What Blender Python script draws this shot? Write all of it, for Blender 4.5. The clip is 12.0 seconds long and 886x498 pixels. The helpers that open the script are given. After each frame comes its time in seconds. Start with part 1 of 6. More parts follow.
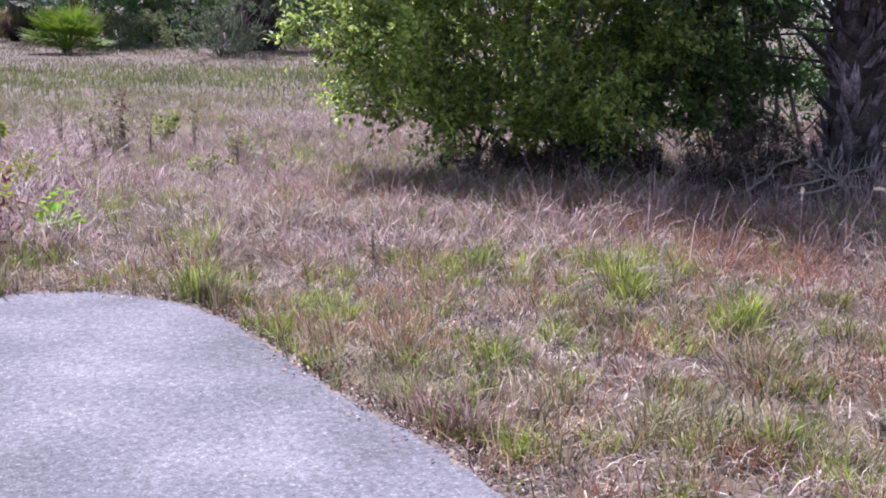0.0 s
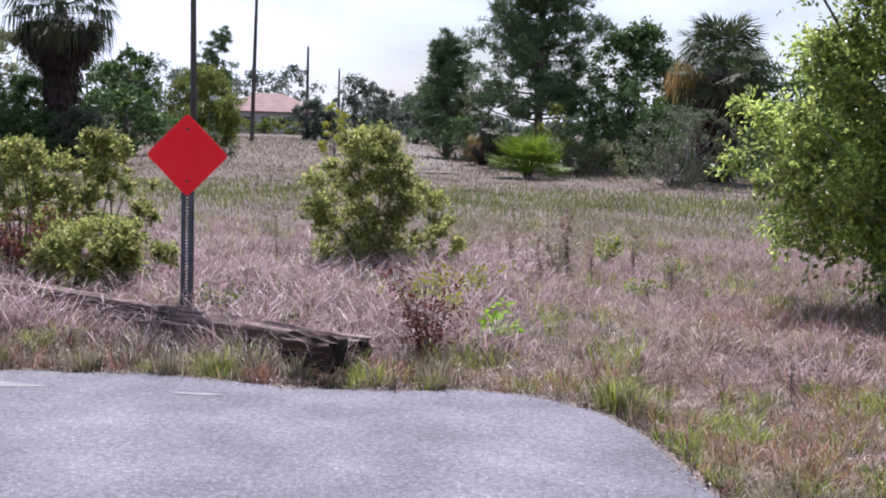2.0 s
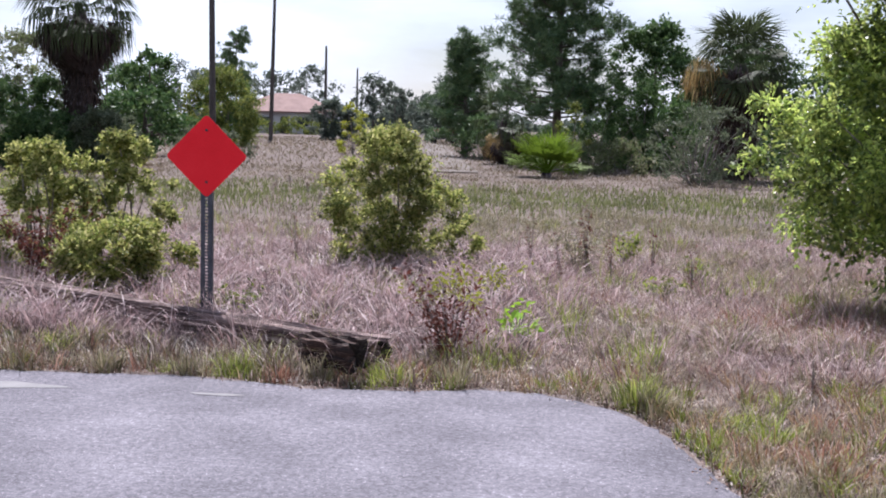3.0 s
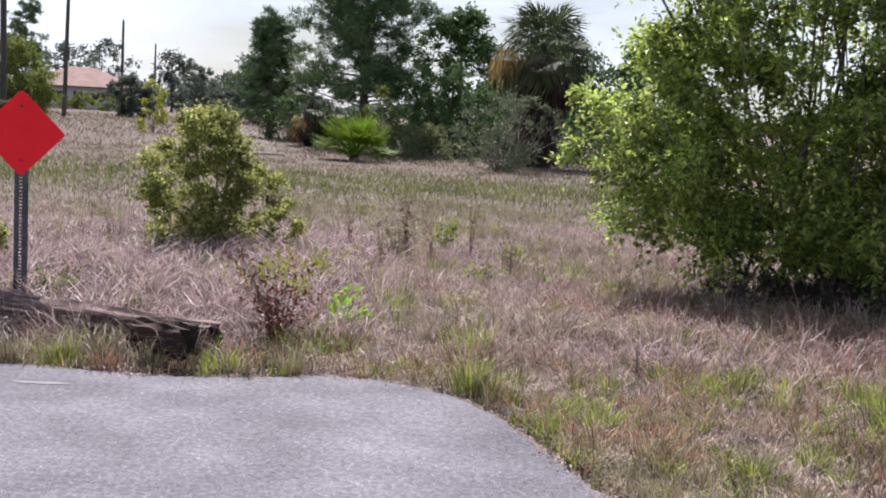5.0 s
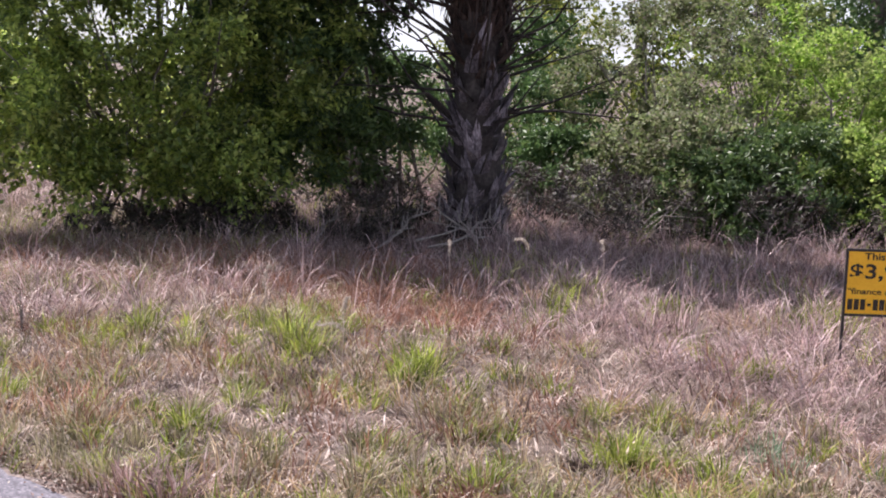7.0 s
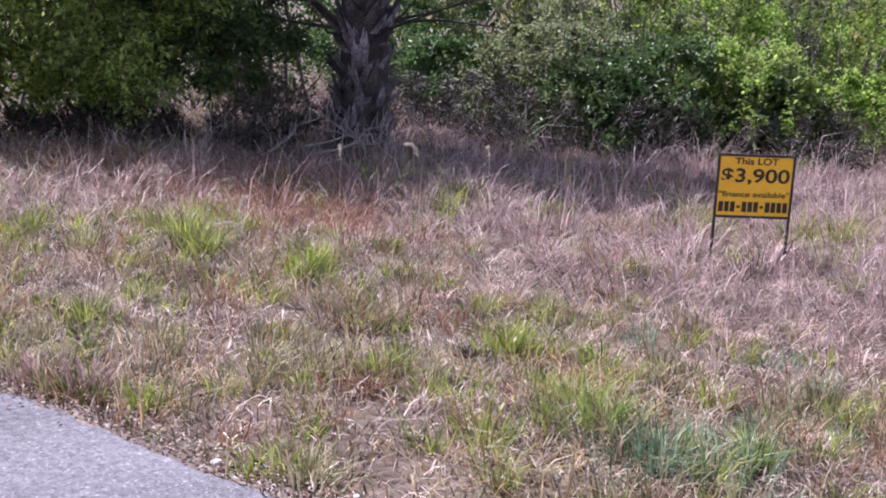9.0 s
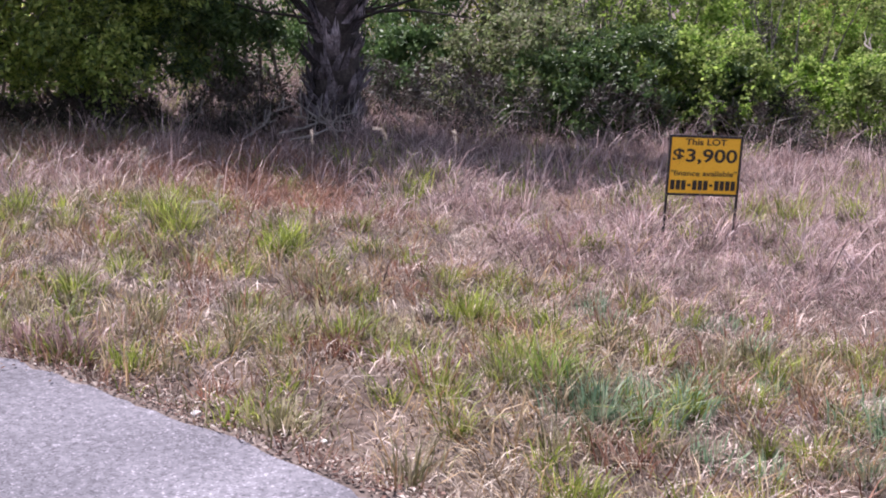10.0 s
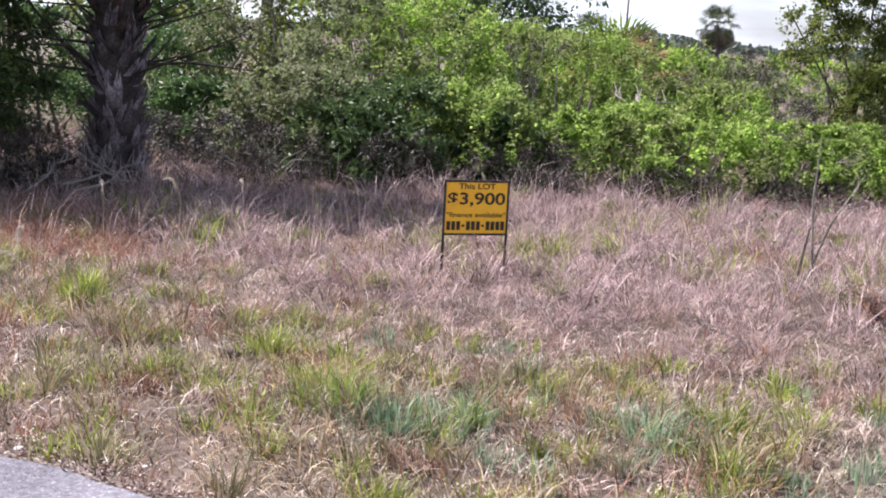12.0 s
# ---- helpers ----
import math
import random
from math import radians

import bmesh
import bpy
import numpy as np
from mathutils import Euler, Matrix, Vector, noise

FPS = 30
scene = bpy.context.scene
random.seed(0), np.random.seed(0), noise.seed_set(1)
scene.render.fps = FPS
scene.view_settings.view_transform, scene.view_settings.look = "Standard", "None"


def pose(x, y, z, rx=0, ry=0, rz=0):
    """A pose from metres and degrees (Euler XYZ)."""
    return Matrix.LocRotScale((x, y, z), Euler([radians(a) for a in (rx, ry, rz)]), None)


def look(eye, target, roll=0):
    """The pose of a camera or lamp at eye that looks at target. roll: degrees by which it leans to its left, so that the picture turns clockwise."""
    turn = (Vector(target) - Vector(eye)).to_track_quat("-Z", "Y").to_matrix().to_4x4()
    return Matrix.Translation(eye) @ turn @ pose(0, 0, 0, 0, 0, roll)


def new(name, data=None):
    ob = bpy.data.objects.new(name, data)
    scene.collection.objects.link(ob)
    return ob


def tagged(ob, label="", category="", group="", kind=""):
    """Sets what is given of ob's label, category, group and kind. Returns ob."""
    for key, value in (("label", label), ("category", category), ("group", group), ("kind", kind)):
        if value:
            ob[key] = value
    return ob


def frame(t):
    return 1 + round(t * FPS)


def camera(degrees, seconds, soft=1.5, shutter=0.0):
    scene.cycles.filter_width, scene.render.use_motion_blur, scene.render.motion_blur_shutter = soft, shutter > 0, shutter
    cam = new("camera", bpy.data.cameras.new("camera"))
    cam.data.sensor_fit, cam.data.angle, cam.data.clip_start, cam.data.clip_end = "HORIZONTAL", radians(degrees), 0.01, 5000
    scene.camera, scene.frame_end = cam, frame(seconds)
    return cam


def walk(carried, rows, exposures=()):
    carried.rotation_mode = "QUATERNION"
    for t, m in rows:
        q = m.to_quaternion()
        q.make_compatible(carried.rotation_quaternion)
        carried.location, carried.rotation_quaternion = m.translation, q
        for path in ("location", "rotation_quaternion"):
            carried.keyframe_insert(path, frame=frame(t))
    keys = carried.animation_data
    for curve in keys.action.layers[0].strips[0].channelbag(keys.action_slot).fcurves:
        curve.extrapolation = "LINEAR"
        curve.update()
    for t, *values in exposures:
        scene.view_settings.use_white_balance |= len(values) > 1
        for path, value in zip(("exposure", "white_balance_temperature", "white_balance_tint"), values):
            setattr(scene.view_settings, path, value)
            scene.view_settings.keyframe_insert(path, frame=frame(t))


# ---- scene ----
cam = camera(40, 12.0, soft=1.9)
PATH = [
    (0, (1.140, -2.922, 1.540), (1.649, -1.029, 1.144), 0.4),
    (0.5, (1.151, -3.057, 1.553), (1.423, -1.110, 1.184), 0.7),
    (1, (1.129, -3.156, 1.561), (1.199, -1.175, 1.2955), 1.7),
    (1.5, (1.195, -3.317, 1.56), (1.094, -1.33, 1.356), 1.9),
    (2, (1.219, -3.342, 1.562), (1.013, -1.363, 1.361), 1.7),
    (2.5, (1.223, -3.341, 1.567), (0.985, -1.366, 1.365), 1.5),
    (2.7, (1.222, -3.331, 1.565), (0.983, -1.356, 1.362), 1.4),
    (4.3, (1.110, -3.373, 1.579), (0.975, -1.389, 1.376), 2.2),
    (4.5, (1.082, -3.367, 1.579), (0.996, -1.379, 1.375), 2.4),
    (5, (0.998, -3.341, 1.576), (1.090, -1.355, 1.357), 3.0),
    (5.5, (0.944, -3.251, 1.567), (1.271, -1.292, 1.326), 2.6),
    (5.9, (0.893, -3.177, 1.567), (1.426, -1.265, 1.321), 2.1),
    (6, (0.874, -3.147, 1.568), (1.46, -1.25, 1.322), 2.0),
    (6.5, (0.811, -2.945, 1.561), (1.66, -1.154, 1.294), 1.3),
    (7, (0.785, -2.749, 1.551), (1.899, -1.114, 1.254), 1.6),
    (7.5, (0.729, -2.612, 1.535), (2.047, -1.145, 1.203), 2.9),
    (7.7, (0.686, -2.603, 1.542), (2.047, -1.179, 1.196), 3.5),
    (9.3, (0.57, -2.981, 1.504), (1.821, -1.483, 1.068), 2.7),
    (9.5, (0.537, -3.042, 1.497), (1.794, -1.55, 1.059), 2.7),
    (10, (0.406, -3.217, 1.519), (1.694, -1.751, 1.08), 2.6),
    (10.5, (0.265, -3.354, 1.553), (1.591, -1.919, 1.123), 2.6),
    (11, (0.135, -3.458, 1.581), (1.506, -2.055, 1.194), 2.8),
    (11.5, (0.032, -3.505, 1.581), (1.481, -2.168, 1.244), 2.7),
    (12, (-0.015, -3.517, 1.586), (1.536, -2.302, 1.238), 3.0),
]
EXPOSURES = [(0, 0.99, 5650, 24), (0.5, 0.93, 5560, 24), (1.5, 0.75, 5740, 23), (2.5, 0.74, 5820, 21), (5.5, 0.72, 6220, 18), (7, 1.01, 6250, 23), (7.6, 1.09, 6050, 24), (9.5, 0.98, 5740, 26), (10.1, 0.96, 6050, 26), (11, 1.00, 6060, 24), (12, 1.09, 6080, 20)]
walk(cam, [(t, look(eye, target, roll)) for t, eye, target, roll in PATH], EXPOSURES)

# ---- world, sun, exposure ----
SUN_AZ, SUN_EL = -13.0, 52.0      # degrees: clockwise from +y, above the horizon
world = bpy.data.worlds.new("world")
scene.world = world
world.use_nodes = True
wn, wl = world.node_tree.nodes, world.node_tree.links
wn.clear()
sky = wn.new("ShaderNodeTexSky")
sky.sky_type, sky.sun_disc = "NISHITA", False
sky.sun_elevation, sky.sun_rotation = radians(SUN_EL), radians(SUN_AZ)
sky.dust_density, sky.ozone_density = 1.0, 1.0
tc = wn.new("ShaderNodeTexCoord")
mp = wn.new("ShaderNodeMapping")
mp.inputs["Scale"].default_value = (1.6, 1.6, 6.0)
cl = wn.new("ShaderNodeTexNoise")
cl.inputs["Scale"].default_value, cl.inputs["Detail"].default_value, cl.inputs["Roughness"].default_value = 1.7, 7.0, 0.55
cr = wn.new("ShaderNodeValToRGB")
cr.color_ramp.elements[0].position, cr.color_ramp.elements[1].position = 0.36, 0.60
cr.color_ramp.elements[0].color, cr.color_ramp.elements[1].color = (0.22, 0.22, 0.22, 1), (0.92, 0.92, 0.92, 1)
mx = wn.new("ShaderNodeMix")
mx.data_type = "RGBA"
mx.inputs["B"].default_value = (13.3, 14.4, 15.3, 1)
bg = wn.new("ShaderNodeBackground")
bg.inputs["Strength"].default_value = 0.05
wo = wn.new("ShaderNodeOutputWorld")
wl.new(tc.outputs["Generated"], mp.inputs["Vector"])
wl.new(mp.outputs["Vector"], cl.inputs["Vector"])
wl.new(cl.outputs["Fac"], cr.inputs["Fac"])
sep = wn.new("ShaderNodeSeparateXYZ")
hz = wn.new("ShaderNodeMapRange")          # cloud and haze thin out towards the zenith
hz.inputs["From Min"].default_value, hz.inputs["From Max"].default_value = 0.12, 0.62
hz.inputs["To Min"].default_value, hz.inputs["To Max"].default_value = 1.0, 0.30
hm = wn.new("ShaderNodeMath")
hm.operation = "MULTIPLY"
wl.new(tc.outputs["Generated"], sep.inputs["Vector"])
wl.new(sep.outputs["Z"], hz.inputs["Value"])
wl.new(cr.outputs["Color"], hm.inputs[0])
wl.new(hz.outputs["Result"], hm.inputs[1])
wl.new(hm.outputs["Value"], mx.inputs["Factor"])
wl.new(sky.outputs["Color"], mx.inputs["A"])
wl.new(mx.outputs["Result"], bg.inputs["Color"])
wl.new(bg.outputs["Background"], wo.inputs["Surface"])

az, el = radians(SUN_AZ), radians(SUN_EL)
sun_way = Vector((math.sin(az) * math.cos(el), math.cos(az) * math.cos(el), math.sin(el)))
sun = new("sun", bpy.data.lights.new("sun", "SUN"))
sun.data.energy, sun.data.angle, sun.data.color = 5.4, radians(0.55), (1.0, 0.95, 0.87)
sun.matrix_world = look(sun_way * 60, (0, 0, 0))

# ---- materials ----
MATS = {}


def ramp_node(nt, stops):
    r = nt.nodes.new("ShaderNodeValToRGB")
    e = r.color_ramp.elements
    while len(e) < len(stops):
        e.new(0.5)
    for i, c in enumerate(stops):
        e[i].position = i / max(1, len(stops) - 1)
        e[i].color = (*c, 1)
    return r


def leaf_mat(name, stops, glow=0.35, rough=0.55, patch=0.0, patch_stops=None, patch_scale=0.6, spec=0.3, drift=0.3, drift_scale=2.2):
    """Leaves and blades: colour by the single leaf, drift over the plant, light through the leaf."""
    m = bpy.data.materials.new(name)
    m.use_nodes = True
    nt = m.node_tree
    n, l = nt.nodes, nt.links
    p = n["Principled BSDF"]
    geo = n.new("ShaderNodeNewGeometry")
    r = ramp_node(nt, stops)
    l.new(geo.outputs["Random Per Island"], r.inputs["Fac"])
    colour = r.outputs["Color"]
    if patch > 0:
        tex = n.new("ShaderNodeTexNoise")
        tex.inputs["Scale"].default_value, tex.inputs["Detail"].default_value = patch_scale, 3.0
        pos = n.new("ShaderNodeNewGeometry")
        l.new(pos.outputs["Position"], tex.inputs["Vector"])
        pr = ramp_node(nt, [(0, 0, 0), (0, 0, 0), (1, 1, 1), (1, 1, 1)])
        pr.color_ramp.elements[1].position, pr.color_ramp.elements[2].position = 0.42, 0.6
        l.new(tex.outputs["Fac"], pr.inputs["Fac"])
        r2 = ramp_node(nt, patch_stops)
        l.new(geo.outputs["Random Per Island"], r2.inputs["Fac"])
        sc = n.new("ShaderNodeMath")
        sc.operation = "MULTIPLY"
        sc.inputs[1].default_value = patch
        l.new(pr.outputs["Color"], sc.inputs[0])
        mixc = n.new("ShaderNodeMix")
        mixc.data_type = "RGBA"
        l.new(sc.outputs[0], mixc.inputs["Factor"])
        l.new(colour, mixc.inputs["A"])
        l.new(r2.outputs["Color"], mixc.inputs["B"])
        colour = mixc.outputs["Result"]
    if drift > 0:
        dn = n.new("ShaderNodeTexNoise")
        dn.inputs["Scale"].default_value, dn.inputs["Detail"].default_value = drift_scale, 4.0
        dp = n.new("ShaderNodeNewGeometry")
        l.new(dp.outputs["Position"], dn.inputs["Vector"])
        dr = n.new("ShaderNodeMapRange")
        dr.inputs["From Min"].default_value, dr.inputs["From Max"].default_value = 0.32, 0.68
        dr.inputs["To Min"].default_value, dr.inputs["To Max"].default_value = 1 - drift, 1 + drift * 0.6
        l.new(dn.outputs["Fac"], dr.inputs["Value"])
        dm = n.new("ShaderNodeVectorMath")
        dm.operation = "SCALE"
        l.new(colour, dm.inputs[0])
        l.new(dr.outputs["Result"], dm.inputs["Scale"])
        colour = dm.outputs["Vector"]
    l.new(colour, p.inputs["Base Color"])
    p.inputs["Roughness"].default_value = rough
    p.inputs["Specular IOR Level"].default_value = spec
    tr = n.new("ShaderNodeBsdfTranslucent")
    l.new(colour, tr.inputs["Color"])
    ms = n.new("ShaderNodeMixShader")
    ms.inputs["Fac"].default_value = glow
    l.new(p.outputs["BSDF"], ms.inputs[1])
    l.new(tr.outputs["BSDF"], ms.inputs[2])
    l.new(ms.outputs["Shader"], n["Material Output"].inputs["Surface"])
    MATS[name] = m
    return m


def rough_mat(name, stops, scale=8.0, fine=60.0, rough=0.8, bump=0.3, metal=0.0, stretch=(1, 1, 1), depth=0.01, spec=0.4):
    """Solid surface: broad stains and fine grain in colour and relief."""
    m = bpy.data.materials.new(name)
    m.use_nodes = True
    nt = m.node_tree
    n, l = nt.nodes, nt.links
    p = n["Principled BSDF"]
    tcn = n.new("ShaderNodeTexCoord")
    mpn = n.new("ShaderNodeMapping")
    mpn.inputs["Scale"].default_value = stretch
    l.new(tcn.outputs["Object"], mpn.inputs["Vector"])
    a = n.new("ShaderNodeTexNoise")
    a.inputs["Scale"].default_value, a.inputs["Detail"].default_value = scale, 6.0
    b = n.new("ShaderNodeTexNoise")
    b.inputs["Scale"].default_value, b.inputs["Detail"].default_value = fine, 4.0
    for t in (a, b):
        l.new(mpn.outputs["Vector"], t.inputs["Vector"])
    mixf = n.new("ShaderNodeMix")
    mixf.inputs["Factor"].default_value = 0.45
    l.new(a.outputs["Fac"], mixf.inputs["A"])
    l.new(b.outputs["Fac"], mixf.inputs["B"])
    st = n.new("ShaderNodeMapRange")
    st.inputs["From Min"].default_value, st.inputs["From Max"].default_value = 0.34, 0.66
    l.new(mixf.outputs["Result"], st.inputs["Value"])
    r = ramp_node(nt, stops)
    l.new(st.outputs["Result"], r.inputs["Fac"])
    l.new(r.outputs["Color"], p.inputs["Base Color"])
    p.inputs["Roughness"].default_value, p.inputs["Metallic"].default_value = rough, metal
    p.inputs["Specular IOR Level"].default_value = spec
    bp = n.new("ShaderNodeBump")
    bp.inputs["Strength"].default_value, bp.inputs["Distance"].default_value = bump, depth
    l.new(mixf.outputs["Result"], bp.inputs["Height"])
    l.new(bp.outputs["Normal"], p.inputs["Normal"])
    MATS[name] = m
    return m


def asphalt_mat():
    """Old grey asphalt: pale stone chips, stains, faint worn tracks."""
    m = rough_mat("asphalt", [(0.088, 0.084, 0.098), (0.15, 0.143, 0.163), (0.235, 0.226, 0.252)], scale=1.4, fine=30.0, rough=0.9, bump=0.35, depth=0.006, spec=0.25)
    nt = m.node_tree
    n, l = nt.nodes, nt.links
    p = n["Principled BSDF"]
    base = p.inputs["Base Color"].links[0].from_socket
    tcn = n.new("ShaderNodeTexCoord")
    v = n.new("ShaderNodeTexVoronoi")
    v.inputs["Scale"].default_value = 140.0
    l.new(tcn.outputs["Object"], v.inputs["Vector"])
    rc = ramp_node(nt, [(0.4, 0.4, 0.4), (0.95, 0.95, 0.95), (1.05, 1.05, 1.05), (2.2, 2.15, 2.15)])
    rc.color_ramp.elements[1].position, rc.color_ramp.elements[2].position = 0.3, 0.9
    sep = n.new("ShaderNodeSeparateColor")
    l.new(v.outputs["Color"], sep.inputs["Color"])
    l.new(sep.outputs["Red"], rc.inputs["Fac"])
    mul = n.new("ShaderNodeMix")
    mul.data_type, mul.blend_type = "RGBA", "MULTIPLY"
    mul.inputs["Factor"].default_value = 0.75
    l.new(base, mul.inputs["A"])
    l.new(rc.outputs["Color"], mul.inputs["B"])
    l.new(mul.outputs["Result"], p.inputs["Base Color"])
    return m


M_ASPHALT = asphalt_mat()
M_GROUND = rough_mat("thatch_soil", [(0.045, 0.030, 0.024), (0.085, 0.060, 0.047), (0.13, 0.097, 0.078), (0.19, 0.15, 0.125)], scale=1.1, fine=18.0, rough=0.95, bump=0.8, depth=0.03)
M_SAND = rough_mat("sandy_verge", [(0.07, 0.05, 0.042), (0.15, 0.115, 0.10), (0.27, 0.225, 0.20)], scale=3.0, fine=40.0, rough=0.95, bump=0.6, depth=0.02)
M_TRACK = rough_mat("pale_track", [(0.085, 0.068, 0.055), (0.14, 0.115, 0.095)], scale=0.4, fine=6.0, rough=0.9)
M_BARK = rough_mat("bark", [(0.05, 0.04, 0.033), (0.12, 0.10, 0.085), (0.21, 0.185, 0.165)], scale=5, fine=30, rough=0.9, bump=0.8, depth=0.02, stretch=(3, 3, 0.7))
M_TWIG = rough_mat("grey_twig", [(0.09, 0.075, 0.065), (0.20, 0.175, 0.155), (0.33, 0.30, 0.275)], scale=6, fine=40, rough=0.9, bump=0.5)
M_BOOT = rough_mat("palm_boot", [(0.03, 0.024, 0.026), (0.09, 0.074, 0.083), (0.20, 0.17, 0.188), (0.40, 0.35, 0.37)], scale=4, fine=35, rough=0.9, bump=0.8, depth=0.015, stretch=(2, 2, 0.5))

def vary_by_object(m, low=0.4, high=1.15):
    """Each piece of its own a little darker or paler."""
    nt = m.node_tree
    n, l = nt.nodes, nt.links
    p = n["Principled BSDF"]
    base = p.inputs["Base Color"].links[0].from_socket
    oi, mr, sc = n.new("ShaderNodeObjectInfo"), n.new("ShaderNodeMapRange"), n.new("ShaderNodeVectorMath")
    mr.inputs["To Min"].default_value, mr.inputs["To Max"].default_value = low, high
    sc.operation = "SCALE"
    l.new(oi.outputs["Random"], mr.inputs["Value"])
    l.new(base, sc.inputs[0])
    l.new(mr.outputs["Result"], sc.inputs["Scale"])
    l.new(sc.outputs["Vector"], p.inputs["Base Color"])


vary_by_object(M_BOOT, 0.3, 1.35)
M_BOOTBROWN = rough_mat("brown_boot", [(0.018, 0.012, 0.010), (0.05, 0.032, 0.027), (0.12, 0.08, 0.066)], scale=5, fine=40, rough=0.95, bump=0.8, depth=0.015, stretch=(2, 2, 0.5))
M_STALK = rough_mat("old_stalk", [(0.015, 0.012, 0.011), (0.042, 0.033, 0.030), (0.090, 0.075, 0.068)], scale=6, fine=40, rough=0.9, bump=0.4)
M_PATCH = rough_mat("worn_asphalt", [(0.184, 0.179, 0.184), (0.239, 0.235, 0.235)], scale=6, fine=40, rough=0.9)
M_TIE = rough_mat("weathered_timber", [(0.026, 0.017, 0.016), (0.102, 0.068, 0.061), (0.217, 0.153, 0.137), (0.435, 0.332, 0.305)], scale=13, fine=60, rough=0.92, bump=1.0, depth=0.02, stretch=(0.22, 3.0, 3.0))
M_STUMP = rough_mat("dark_timber", [(0.008, 0.005, 0.004), (0.021, 0.012, 0.010), (0.068, 0.038, 0.029), (0.195, 0.122, 0.098)], scale=13, fine=60, rough=0.95, bump=1.0, depth=0.02, stretch=(0.22, 3.0, 3.0))
M_TIE_DARK = rough_mat("rotten_timber", [(0.012, 0.010, 0.009), (0.035, 0.026, 0.022), (0.08, 0.062, 0.052)], scale=9, fine=40, rough=0.95, bump=1.0, depth=0.02)
M_RED = rough_mat("red_sheeting", [(0.84, 0.014, 0.022), (0.90, 0.018, 0.028), (0.93, 0.026, 0.036)], scale=5, fine=90, rough=0.6, bump=0.03, spec=0.2)
M_STEEL = rough_mat("galvanised_post", [(0.045, 0.050, 0.061), (0.075, 0.080, 0.096), (0.110, 0.115, 0.138)], scale=9, fine=70, rough=0.55, bump=0.15, metal=0.5)
M_BLACK = rough_mat("black_iron", [(0.012, 0.010, 0.012), (0.03, 0.024, 0.024), (0.06, 0.045, 0.04)], scale=14, fine=80, rough=0.6, bump=0.2)
M_YELLOW = rough_mat("amber_board", [(0.80, 0.40, 0.012), (0.88, 0.46, 0.016), (0.92, 0.52, 0.03)], scale=5, fine=70, rough=0.5, bump=0.03)
M_INK = rough_mat("black_ink", [(0.02, 0.014, 0.010), (0.045, 0.03, 0.018)], scale=30, fine=150, rough=0.6, bump=0.0)
M_POLE = rough_mat("utility_pole", [(0.035, 0.03, 0.028), (0.08, 0.07, 0.065), (0.13, 0.115, 0.105)], scale=2, fine=20, rough=0.85, bump=0.4, stretch=(3, 3, 0.3))
M_WALL = rough_mat("stucco", [(0.40, 0.40, 0.41), (0.48, 0.48, 0.49)], scale=0.5, fine=8, rough=0.9)
M_ROOF = rough_mat("clay_tile", [(0.17, 0.095, 0.08), (0.22, 0.13, 0.112), (0.28, 0.175, 0.15)], scale=0.8, fine=6, rough=0.85, bump=0.6, depth=0.05)
M_GLASS = rough_mat("dark_window", [(0.02, 0.025, 0.03), (0.05, 0.055, 0.06)], scale=0.5, fine=2, rough=0.1)
M_TRUCK = rough_mat("dark_car_paint", [(0.03, 0.03, 0.035), (0.05, 0.05, 0.055)], scale=1, fine=20, rough=0.3)
M_TRUCKRED = rough_mat("maroon_paint", [(0.22, 0.03, 0.03), (0.28, 0.05, 0.045)], scale=1, fine=20, rough=0.4)
M_TYRE = rough_mat("tyre", [(0.015, 0.015, 0.015), (0.03, 0.03, 0.03)], scale=5, fine=40, rough=0.9)
M_ROCK = rough_mat("pale_limestone", [(0.38, 0.36, 0.34), (0.55, 0.53, 0.51), (0.68, 0.66, 0.64)], scale=4, fine=30, rough=0.9, bump=0.8, depth=0.03)

L_DRY = leaf_mat("dry_grass", [(0.174, 0.101, 0.092), (0.326, 0.211, 0.198), (0.434, 0.303, 0.288), (0.586, 0.454, 0.428), (0.239, 0.151, 0.142)], glow=0.3, patch=0.5,
                 patch_stops=[(0.20, 0.105, 0.085), (0.33, 0.20, 0.16), (0.42, 0.29, 0.24)], patch_scale=0.7, drift=0.62, drift_scale=7.0)
L_FARDRY = leaf_mat("far_dry_grass", [(0.14, 0.103, 0.072), (0.22, 0.17, 0.118), (0.30, 0.24, 0.172), (0.20, 0.185, 0.10)], glow=0.3, drift=0.5, drift_scale=0.9)
L_PINK = leaf_mat("pale_pink_grass", [(0.284, 0.186, 0.183), (0.421, 0.298, 0.294), (0.547, 0.415, 0.405), (0.674, 0.547, 0.526)], glow=0.3, drift=0.62, drift_scale=7.0)
L_STRAW = leaf_mat("straw_thatch", [(0.131, 0.081, 0.063), (0.306, 0.213, 0.173), (0.469, 0.355, 0.299), (0.676, 0.557, 0.492), (0.800, 0.689, 0.629), (0.174, 0.112, 0.089)], glow=0.2, patch=0.5,
                   patch_stops=[(0.16, 0.145, 0.07), (0.27, 0.235, 0.13), (0.40, 0.345, 0.235)], patch_scale=0.9, drift=0.62, drift_scale=7.0)
L_GREEN = leaf_mat("green_grass", [(0.125, 0.168, 0.030), (0.221, 0.284, 0.047), (0.346, 0.404, 0.076), (0.461, 0.473, 0.145)], glow=0.4, drift=0.62, drift_scale=7.0)
L_LIMEGRASS = leaf_mat("lime_grass", [(0.14, 0.22, 0.045), (0.24, 0.34, 0.075), (0.36, 0.42, 0.13)], glow=0.45)
